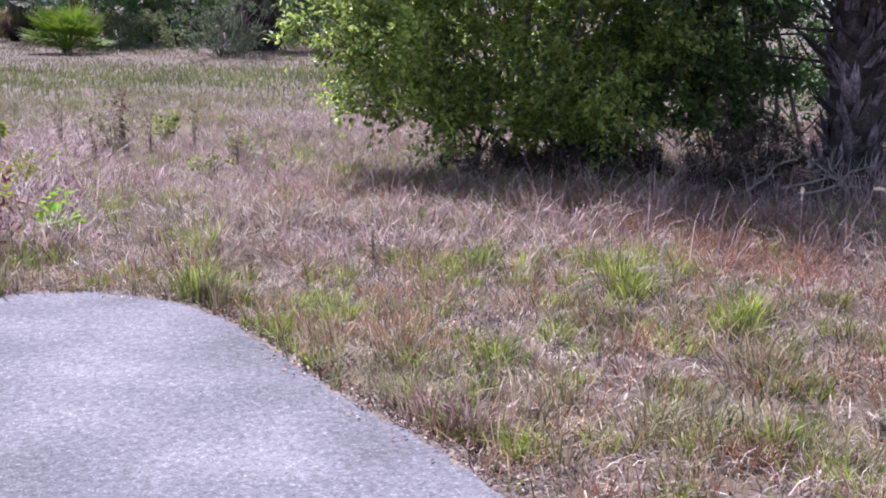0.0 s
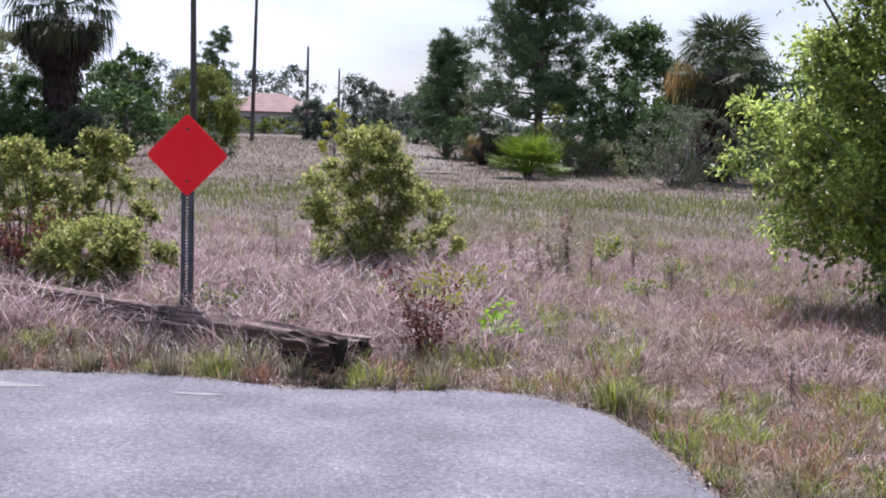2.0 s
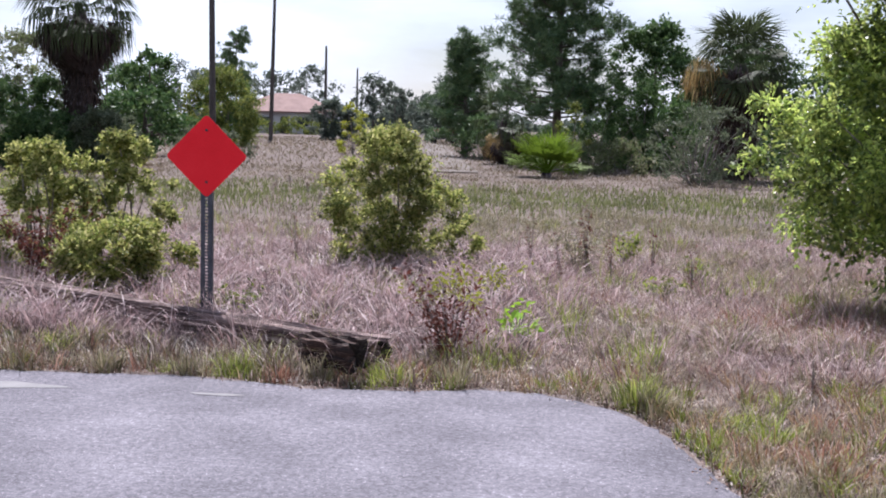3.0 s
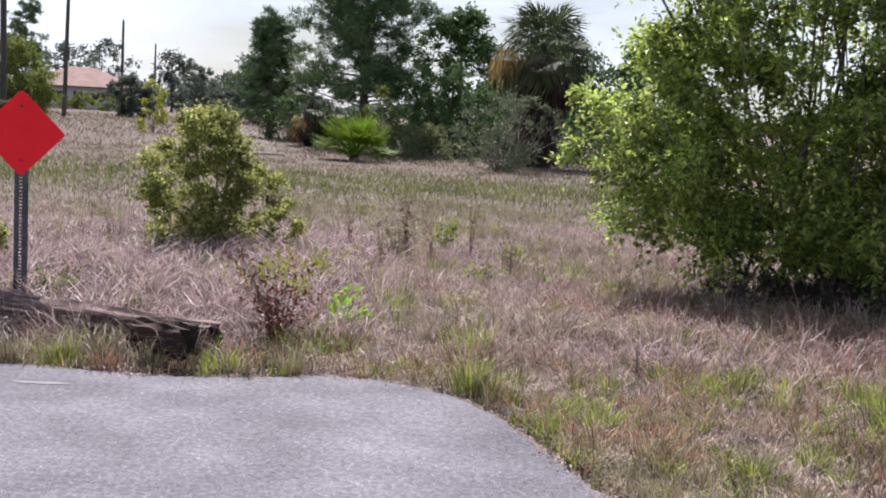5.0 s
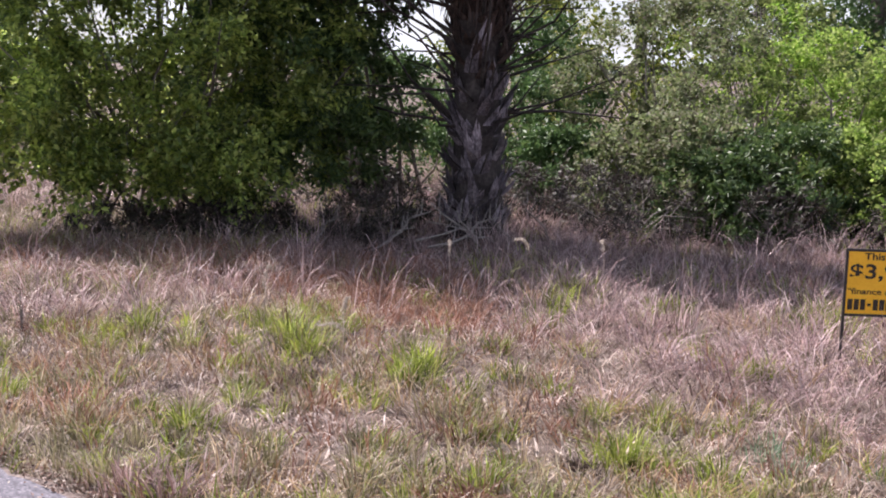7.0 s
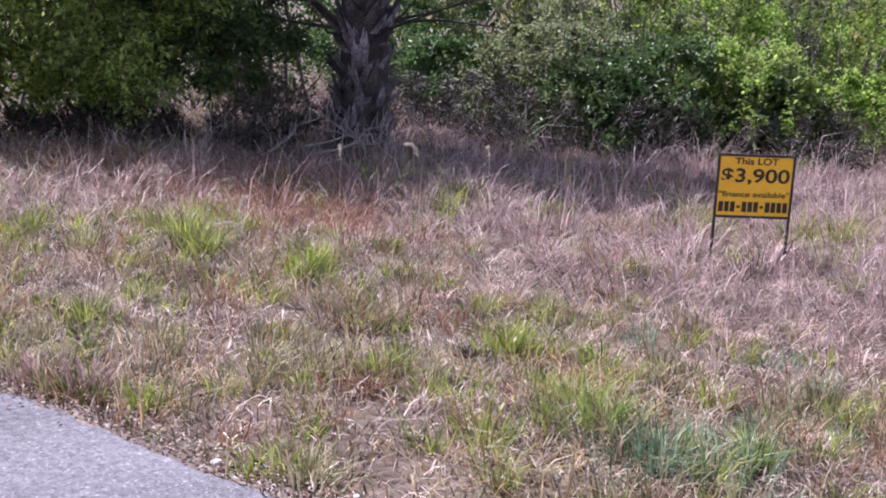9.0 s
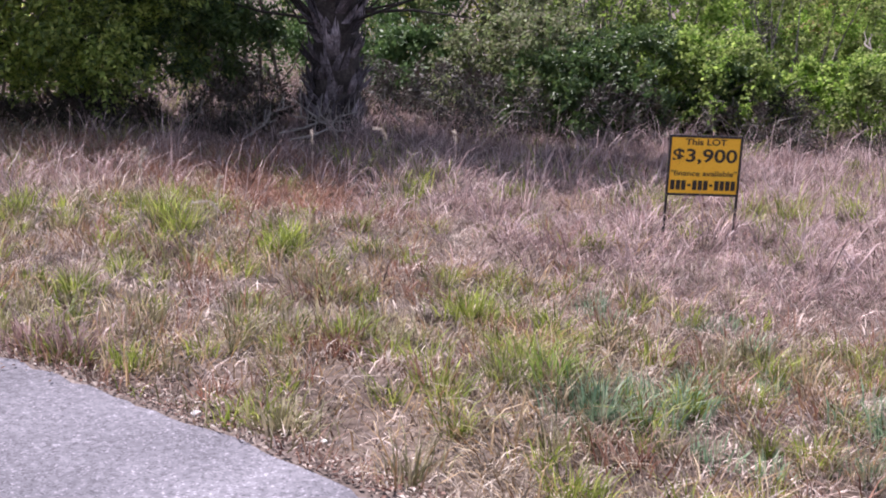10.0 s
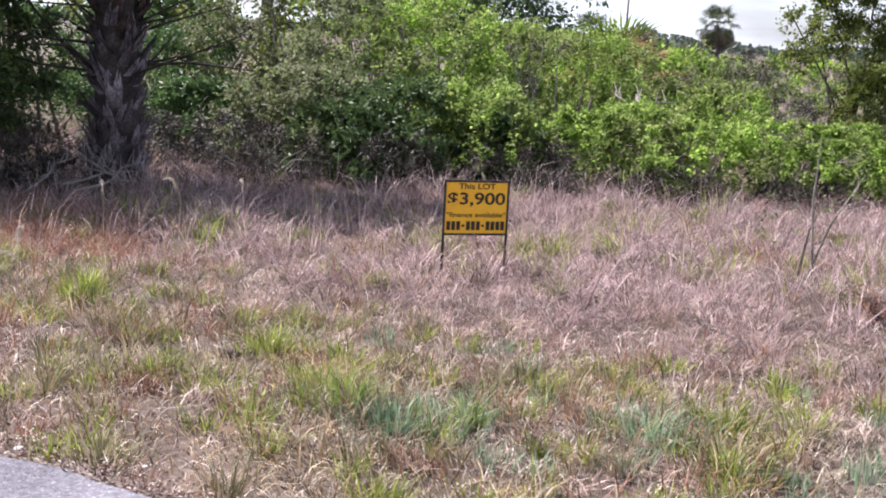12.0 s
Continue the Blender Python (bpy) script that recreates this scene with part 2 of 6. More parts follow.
L_BLUE = leaf_mat("bluish_grass", [(0.12, 0.20, 0.115), (0.20, 0.32, 0.19), (0.30, 0.42, 0.26), (0.44, 0.45, 0.31)], glow=0.35)
L_OLIVE = leaf_mat("olive_grass", [(0.143, 0.138, 0.066), (0.242, 0.226, 0.116), (0.374, 0.330, 0.198), (0.484, 0.407, 0.297)], glow=0.3, drift=0.62, drift_scale=7.0)
L_MOWN = leaf_mat("mown_grass", [(0.12, 0.145, 0.05), (0.19, 0.215, 0.075), (0.28, 0.29, 0.12)], glow=0.3, drift=0.35, drift_scale=0.7)
L_RED = leaf_mat("russet_grass", [(0.140, 0.061, 0.041), (0.270, 0.130, 0.086), (0.370, 0.200, 0.140), (0.470, 0.321, 0.248)], glow=0.35, drift=0.4)
L_AMBER = leaf_mat("orange_tan_grass", [(0.22, 0.13, 0.065), (0.36, 0.235, 0.12), (0.50, 0.36, 0.21), (0.58, 0.47, 0.33)], glow=0.35, drift=0.5, drift_scale=6.0)
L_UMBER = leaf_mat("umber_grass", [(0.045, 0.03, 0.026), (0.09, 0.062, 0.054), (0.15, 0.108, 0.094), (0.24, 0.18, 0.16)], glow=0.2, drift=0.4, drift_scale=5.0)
L_PLUME = leaf_mat("pale_plume", [(0.45, 0.39, 0.33), (0.60, 0.54, 0.47)], glow=0.4)
L_SHRUB = leaf_mat("shrub_leaf", [(0.107, 0.157, 0.05), (0.24, 0.332, 0.088), (0.415, 0.52, 0.12), (0.64, 0.70, 0.205)], drift=0.55, drift_scale=2.4, glow=0.6, rough=0.36, spec=0.55)
L_BUSH = leaf_mat("olive_leaf", [(0.06, 0.095, 0.022), (0.12, 0.165, 0.035), (0.22, 0.26, 0.055), (0.34, 0.35, 0.09)], glow=0.42, rough=0.6, spec=0.25)
L_VINE = leaf_mat("vine_leaf", [(0.093, 0.185, 0.026), (0.197, 0.337, 0.047), (0.348, 0.505, 0.093), (0.510, 0.606, 0.174)], glow=0.55, rough=0.55, spec=0.25, patch=0.7,
                  patch_stops=[(0.09, 0.10, 0.045), (0.17, 0.18, 0.08), (0.29, 0.28, 0.16)], patch_scale=1.1, drift=0.45, drift_scale=1.6)
L_GREYVINE = leaf_mat("grey_green_vine", [(0.068, 0.092, 0.038), (0.145, 0.189, 0.072), (0.238, 0.299, 0.111), (0.289, 0.290, 0.178), (0.162, 0.141, 0.102)], glow=0.4, drift=0.4)
L_DARK = leaf_mat("dark_leaf", [(0.042, 0.091, 0.0308), (0.084, 0.154, 0.049), (0.154, 0.231, 0.077)], glow=0.3, rough=0.5)
L_PINE = leaf_mat("pine_needle", [(0.055, 0.105, 0.048), (0.11, 0.18, 0.075), (0.17, 0.24, 0.10)], glow=0.15, rough=0.5)
L_GREY = leaf_mat("grey_leaf", [(0.072, 0.095, 0.053), (0.129, 0.157, 0.089), (0.201, 0.228, 0.138)], glow=0.35)
L_PALM = leaf_mat("palm_blade", [(0.045, 0.065, 0.03), (0.09, 0.115, 0.05), (0.18, 0.19, 0.10)], glow=0.35, rough=0.65, spec=0.2)
L_PALMETTO = leaf_mat("palmetto_blade", [(0.09, 0.16, 0.015), (0.17, 0.25, 0.025), (0.27, 0.34, 0.05)], glow=0.4, rough=0.65, spec=0.15)
L_DEAD = leaf_mat("dead_frond", [(0.022, 0.014, 0.012), (0.055, 0.034, 0.027), (0.11, 0.072, 0.058)], glow=0.12)
L_GREYFROND = leaf_mat("grey_frond", [(0.07, 0.062, 0.045), (0.14, 0.125, 0.085), (0.23, 0.205, 0.145)], glow=0.25)
# shrub leaf with shade put into its colour
L_SHADE = leaf_mat("shaded_green_leaf", [(0.036, 0.074, 0.026), (0.072, 0.122, 0.036), (0.13, 0.19, 0.056)], glow=0.33, rough=0.46, spec=0.4)
L_PALEBUSH = leaf_mat("pale_tipped_leaf", [(0.09, 0.125, 0.035), (0.22, 0.265, 0.065), (0.42, 0.44, 0.13), (0.60, 0.57, 0.25)], glow=0.52, rough=0.6, spec=0.25, drift=0.4, drift_scale=2.6)
L_ORANGE = leaf_mat("tan_frond", [(0.232, 0.148, 0.060), (0.392, 0.272, 0.102), (0.522, 0.412, 0.187)], glow=0.35)
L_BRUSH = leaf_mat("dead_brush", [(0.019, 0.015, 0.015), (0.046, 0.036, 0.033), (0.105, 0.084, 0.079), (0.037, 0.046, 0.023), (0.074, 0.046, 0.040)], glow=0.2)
L_LITTER = leaf_mat("dead_leaves", [(0.06, 0.03, 0.024), (0.15, 0.075, 0.055), (0.26, 0.15, 0.115), (0.36, 0.28, 0.23), (0.55, 0.49, 0.43)], glow=0.1)
L_REDWEED = leaf_mat("russet_leaf", [(0.07, 0.02, 0.015), (0.16, 0.05, 0.035), (0.25, 0.10, 0.07)], glow=0.3)
L_LIME = leaf_mat("lime_leaf", [(0.22, 0.42, 0.03), (0.34, 0.55, 0.05), (0.45, 0.62, 0.09)], glow=0.45)
L_YELLOW = leaf_mat("yellow_leaf", [(0.30, 0.33, 0.03), (0.42, 0.44, 0.06)], glow=0.4)
# distant leaf: bluish grey haze mixed into the colour
L_FAR = leaf_mat("haze_tinted_leaf", [(0.075, 0.10, 0.08), (0.12, 0.15, 0.115), (0.17, 0.20, 0.155)], glow=0.4)

# ---- the plan: asphalt outline and ground ----
ROAD = np.array([(-14, 3.35), (-7, 3.5), (-4, 3.58), (-2.3, 3.66), (-1.75, 3.70), (-1.3, 3.76), (-0.8, 3.68), (-0.34, 3.58), (0.12, 3.63), (0.62, 3.76), (0.95, 3.74),
                 (1.22, 3.57), (1.45, 3.33), (1.60, 3.02), (1.70, 2.70), (1.80, 2.30), (1.89, 1.90), (2.0, 1.50), (2.10, 1.25), (2.18, 1.02), (2.25, 0.72),
                 (2.31, 0.42), (2.38, 0.12), (2.44, -0.25), (2.52, -0.7), (2.75, -2.0), (3.2, -4.5), (4.5, -12), (6.5, -24), (-14, -24)])


def road_distance(x, y):
    """Metres to the asphalt's edge: negative on the asphalt."""
    x, y = np.asarray(x, dtype=float), np.asarray(y, dtype=float)
    inside = np.zeros(x.shape, dtype=bool)
    best = np.full(x.shape, 1e9)
    for (ax, ay), (bx, by) in zip(ROAD, np.roll(ROAD, -1, axis=0)):
        cut = ((ay > y) != (by > y)) & (x < (bx - ax) * (y - ay) / (by - ay + 1e-12) + ax)
        inside ^= cut
        dx, dy = bx - ax, by - ay
        t = np.clip(((x - ax) * dx + (y - ay) * dy) / (dx * dx + dy * dy), 0, 1)
        best = np.minimum(best, np.hypot(x - ax - t * dx, y - ay - t * dy))
    return np.where(inside, -best, best)


# ---- mesh helpers ----
rng = np.random.default_rng(7)


def mesh_np(name, V, loops, starts, mat, smooth=False):
    me = bpy.data.meshes.new(name)
    V = np.ascontiguousarray(V, dtype=np.float32)
    me.vertices.add(len(V))
    me.vertices.foreach_set("co", V.ravel())
    me.loops.add(len(loops))
    me.loops.foreach_set("vertex_index", np.ascontiguousarray(loops, dtype=np.int32))
    me.polygons.add(len(starts))
    me.polygons.foreach_set("loop_start", np.ascontiguousarray(starts, dtype=np.int32))
    me.update(calc_edges=True)
    me.polygons.foreach_set("use_smooth", np.full(len(starts), bool(smooth)))
    me.materials.append(mat)
    return me


def mesh_py(name, V, F, mat, smooth=False):
    loops, starts = [], []
    for f in F:
        starts.append(len(loops))
        loops.extend(f)
    return mesh_np(name, np.array(V, dtype=float), np.array(loops), np.array(starts), mat, smooth)


def bm_mesh(name, bm, mat, smooth=False):
    me = bpy.data.meshes.new(name)
    bm.to_mesh(me)
    bm.free()
    me.materials.append(mat)
    if smooth:
        for p in me.polygons:
            p.use_smooth = True
    return me


def root(name, x, y, z=0.0, turn=0.0):
    ob = new(name)
    ob.matrix_basis = pose(x, y, z, 0, 0, turn)
    return ob


def part(name, data, material, parent, label=""):
    """Links a bmesh or a mesh as one mesh object under a thing or under a part."""
    me = bm_mesh(name, data, material) if isinstance(data, bmesh.types.BMesh) else data
    ob = new(name, me)
    ob.parent = parent
    return tagged(ob, label) if label else ob


def box_bm(sx, sy, sz, at=(0, 0, 0), bevel=0.0, bm=None):
    bm = bm or bmesh.new()
    r = bmesh.ops.create_cube(bm, size=1.0, matrix=Matrix.Translation(at) @ Matrix.Diagonal((sx, sy, sz, 1)))
    if bevel:
        es = list({e for v in r["verts"] for e in v.link_edges})
        bmesh.ops.bevel(bm, geom=es, offset=bevel, segments=2, affect="EDGES")
    return bm


def tubes(paths, sides=6):
    """Tapered tubes: each path is a list of (point, radius). Gives vertices, loops, starts."""
    V, L, S = [], [], []
    k = 0
    ang = np.arange(sides) * 2 * np.pi / sides
    for path in paths:
        pts = np.array([p for p, _ in path], dtype=float)
        rad = np.array([r for _, r in path], dtype=float)
        tang = np.gradient(pts, axis=0)
        for i in range(len(pts)):
            t = tang[i] / (np.linalg.norm(tang[i]) + 1e-9)
            ref = np.array([0.0, 0.0, 1.0]) if abs(t[2]) < 0.9 else np.array([1.0, 0.0, 0.0])
            u = np.cross(t, ref)
            u /= np.linalg.norm(u)
            w = np.cross(t, u)
            V.append(pts[i] + rad[i] * (np.outer(np.cos(ang), u) + np.outer(np.sin(ang), w)))
        for i in range(len(pts) - 1):
            for j in range(sides):
                S.append(len(L))
                a, b = k + i * sides + j, k + i * sides + (j + 1) % sides
                L.extend((a, b, b + sides, a + sides))
        S.append(len(L))
        L.extend(k + (len(pts) - 1) * sides + j for j in range(sides))
        k += len(pts) * sides
    return np.concatenate(V), np.array(L), np.array(S)


def tube_mesh(name, paths, mat, sides=6):
    V, L, S = tubes(paths, sides)
    return mesh_np(name, V, L, S, mat, True)


def unit(a):
    return a / (np.linalg.norm(a, axis=-1, keepdims=True) + 1e-9)


def leaves(name, P, N, size, mat, aspect=0.45, jitter=0.8, r=rng):
    """One pointed four-cornered leaf at each place P, facing roughly N."""
    n = len(P)
    nn = unit(N + jitter * r.normal(size=(n, 3)))
    t = unit(np.cross(nn, r.normal(size=(n, 3))))
    s = np.cross(nn, t)
    ln = (size * r.uniform(0.6, 1.35, size=(n, 1)))
    wd = ln * aspect
    V = np.empty((n, 4, 3))
    V[:, 0] = P - t * ln * 0.5
    V[:, 1] = P + s * wd * 0.5 + t * ln * 0.05 + nn * ln * 0.08
    V[:, 2] = P + t * ln * 0.5 - nn * ln * 0.12
    V[:, 3] = P - s * wd * 0.5 + t * ln * 0.05 + nn * ln * 0.08
    return mesh_np(name, V.reshape(-1, 3), np.arange(4 * n), np.arange(n) * 4, mat)


def leaf_quads(name, P, T, N, size, mat, aspect=0.45, r=rng):
    """Pointed leaves that lie along T and face N."""
    n = len(P)
    t = unit(T)
    sd = unit(np.cross(N, t))
    nn = np.cross(t, sd)
    ln = size * r.uniform(0.6, 1.35, size=(n, 1))
    wd = ln * aspect
    V = np.empty((n, 4, 3))
    V[:, 0] = P
    V[:, 1] = P + sd * wd * 0.5 + t * ln * 0.5 + nn * ln * 0.08
    V[:, 2] = P + t * ln - nn * ln * 0.1
    V[:, 3] = P - sd * wd * 0.5 + t * ln * 0.5 + nn * ln * 0.08
    return mesh_np(name, V.reshape(-1, 3), np.arange(4 * n), np.arange(n) * 4, mat)


def sprays(C, D, ln, per, leaf, r, hang=0.15):
    """Leafy twigs: each runs from C along D, with per leaves set out to its sides. Gives places, axes and faces."""
    m = len(C)
    t = r.uniform(0.12, 1.0, (m, per, 1))
    d = D[:, None]
    P = C[:, None] + d * t * ln[:, None, None] - np.array([0, 0, hang]) * (t ** 2) * ln[:, None, None]
    P = P + r.normal(size=(m, per, 3)) * leaf * 0.25
    sd = unit(np.cross(np.broadcast_to(d, (m, per, 3)), r.normal(size=(m, per, 3))))
    T = unit(d * 0.7 + sd * r.uniform(0.5, 1.2, (m, per, 1)) + np.array([0, 0, -0.15]))
    N = unit(r.normal(size=(m, per, 3)) * 0.75 + np.array([0, 0, 0.9]) + d * 0.3)
    return P.reshape(-1, 3), T.reshape(-1, 3), N.reshape(-1, 3)


def blades(name, P, h, lean, mat, w, curl=1.0, heading=None, r=rng):
    """Grass: one bent, tapering blade at each place P."""
    n = len(P)
    a = r.uniform(0, 2 * np.pi, n) if heading is None else heading
    d = np.stack([np.cos(a), np.sin(a), np.zeros(n)], 1)
    b = r.uniform(0, 2 * np.pi, n)
    s = np.stack([np.cos(b), np.sin(b), np.zeros(n)], 1)
    h, lean, w = h[:, None], lean[:, None], w[:, None]
    up = np.array([0.0, 0.0, 1.0])
    V = np.empty((n, 5, 3))
    over = road_distance((P + d * h * lean)[:, 0], (P + d * h * lean)[:, 1])[:, None] < -0.02
    lean = np.where(over, np.minimum(lean, 0.35), lean)
    reach = lean / (1 + 0.28 * lean)
    mid = P + up * h * 0.6 / np.sqrt(1 + 0.4 * lean ** 2) + d * h * reach * 0.36
    tip = P + up * h / np.sqrt(1 + 0.8 * curl * lean ** 2) + d * h * reach
    V[:, 0], V[:, 1] = P - s * w, P + s * w
    V[:, 2], V[:, 3] = mid + s * w * 0.75, mid - s * w * 0.75
    V[:, 4] = tip
    base = np.arange(n)[:, None] * 5
    L = (base + np.array([0, 1, 2, 3, 3, 2, 4])).ravel()
    S = (np.arange(n)[:, None] * 7 + np.array([0, 4])).ravel()
    return mesh_np(name, V.reshape(-1, 3), L, S, mat)


def swell(x, y):
    return np.sin(x * 0.9 + 1.3) * np.cos(y * 0.7 + 0.4) + 0.6 * np.sin(x * 2.3 + y * 1.7) + 0.4 * np.cos(x * 0.31 - y * 0.43)


def ground_z(x, y):
    d = road_distance(x, y)
    k = np.clip((d + 0.1) / 1.2, 0, 1)
    far = np.clip(1 - np.hypot(x, y) / 60, 0, 1)
    return -0.03 + k * (0.05 + (0.03 * swell(x, y) + 0.007 * swell(x * 4.3, y * 4.7)) * far)


def build_ground():
    rings = np.concatenate([np.linspace(0, 16, 90), 16 * 1.09 ** np.arange(1, 58)])
    n = 220
    a = np.arange(n) * 2 * np.pi / n
    X, Y = 1.0 + np.outer(rings[1:], np.cos(a)), 1.0 + np.outer(rings[1:], np.sin(a))
    Z = ground_z(X, Y)
    V = np.concatenate([[[1.0, 1.0, -0.03]], np.stack([X, Y, Z], -1).reshape(-1, 3)])
    F = [(0, 1 + j, 1 + (j + 1) % n) for j in range(n)]
    for i in range(len(rings) - 2):
        for j in range(n):
            p, q = 1 + i * n + j, 1 + i * n + (j + 1) % n
            F.append((p, p + n, q + n, q))
    ob = new("ground", mesh_py("ground", V, F, M_GROUND, True))
    tagged(ob, "sandy ground under dry brown grass thatch", "ground", kind="structure")
    # asphalt slab with a ragged lip
    pts = []
    for i, (p, q) in enumerate(zip(ROAD, np.roll(ROAD, -1, axis=0))):
        m = max(1, int(np.hypot(*(q - p)) / 0.07)) if 1 < i < 26 else 1
        for k in range(m):
            c = p + (q - p) * k / m
            pts.append(c + (rng.normal(size=2) * 0.012 if m > 1 else 0))
    pts = np.array(pts)
    n = len(pts)
    V = np.concatenate([np.c_[pts, np.zeros(n)], np.c_[pts + unit(pts - np.array([-3, -6])) * 0.02, np.full(n, -0.06)]])
    F = [tuple(range(n))[::-1]] + [(i, (i + 1) % n, n + (i + 1) % n, n + i) for i in range(n)]
    ob = new("road", mesh_py("road", V, F, M_ASPHALT))
    tagged(ob, "grey worn asphalt road end with a ragged curved edge", "road", kind="structure")
    # sandy strip along the edge
    V, F = [], []
    for i, c in enumerate(pts[: int(n * 0.97)]):
        out = unit(c - np.array([-2.0, -3.0]))
        wide = 0.02 + 0.02 * math.sin(i * 0.37) + 0.015 * math.sin(i * 0.11 + 1)
        V += [(*(c - out * 0.01), -0.008), (*(c + out * (wide + 0.05)), -0.004 + 0.008 * math.sin(i * 0.9)), (*(c + out * (wide + 0.14)), -0.05)]
        if i:
            F += [(3 * i - 3, 3 * i - 2, 3 * i + 1, 3 * i), (3 * i - 2, 3 * i - 1, 3 * i + 2, 3 * i + 1)]
    ob = new("trim", mesh_py("trim", V, F, M_SAND))
    tagged(ob, "pale sand and litter along the asphalt edge", "verge", kind="structure")
    # pale road running away
    V, F = [], []
    for i, y in enumerate(np.linspace(36, 420, 60)):
        x = -4.7 - 0.146 * (y - 43)
        V += [(x - 1.5, y, 0.05), (x + 1.3, y, 0.05)]
        if i:
            F.append((2 * i - 2, 2 * i - 1, 2 * i + 1, 2 * i))
    ob = new("dirt_track", mesh_py("dirt_track", V, F, M_TRACK))
    tagged(ob, "pale sandy track running between the trees", "track", kind="structure")


build_ground()

# ---- grass ----
EYE = np.array([0.8, -3.0])


def sector(n, r0, r1, a0=-27.0, a1=64.0, power=1.0, r=rng):
    """Places on the verge round the standing point, by range and bearing from +y."""
    u = r.uniform(0, 1, n)
    rad = (r0 ** power + u * (r1 ** power - r0 ** power)) ** (1 / power)
    a = np.radians(r.uniform(a0, a1, n))
    return EYE[0] + rad * np.sin(a), EYE[1] + rad * np.cos(a)


def planted(x, y, gap=0.02):
    d = road_distance(x, y)
    k = d > gap
    return x[k], y[k], d[k]


def on_ground(x, y):
    return np.stack([x, y, ground_z(x, y) - 0.003], 1)


def tufts(n, per, spread, r0, r1, a0=-27.0, a1=64.0, power=1.4, keep=None):
    cx, cy = sector(n, r0, r1, a0, a1, power)
    if keep is not None:
        k = keep(cx, cy)
        cx, cy = cx[k], cy[k]
    m = rng.poisson(per, len(cx)) + 3
    x = np.repeat(cx, m) + rng.normal(size=m.sum()) * spread * np.repeat(rng.uniform(0.6, 1.5, len(cx)), m)
    y = np.repeat(cy, m) + rng.normal(size=m.sum()) * spread
    ang = np.arctan2(y - np.repeat(cy, m), x - np.repeat(cx, m)) + rng.normal(size=m.sum()) * 0.7
    tall = np.repeat(rng.uniform(0.7, 1.3, len(cx)), m)
    k = road_distance(x, y) > 0.03
    return x[k], y[k], ang[k], tall[k]


def stuff(name, me, label, category):
    return tagged(new(name, me), label, category, kind="stuff")


def lot(x, y):
    """1 in the pinkish tall grass away from the road, 0 on the short verge."""
    d = road_distance(x, y)
    edge = np.where(y > 3.9, 0.5, 2.3) + 0.35 * swell(x * 0.8, y * 0.8)
    return np.clip((d - edge) / 1.0, 0, 1)


def layer(name, n, per, spread, r0, r1, hmin, hmax, l0, l1, mat, label, category, keep=None, a0=-27.0, a1=77.0, w=0.0030, power=1.4, grow=0.0):
    """Tufts of one kind of grass; blades spread and bend outwards from each tuft's middle."""
    x, y, a, tall = tufts(n, per, spread, r0, r1, a0, a1, power, keep)
    wide = rng.uniform(0.6, 1.35, len(x)) * (w + grow * np.hypot(x - EYE[0], y - EYE[1]))
    me = blades(name, on_ground(x, y), tall * rng.uniform(hmin, hmax, len(x)), rng.uniform(l0, l1, len(x)), mat, wide, heading=a)
    return stuff(name, me, label, category)


def chance(p):
    return rng.uniform(size=len(p)) < p


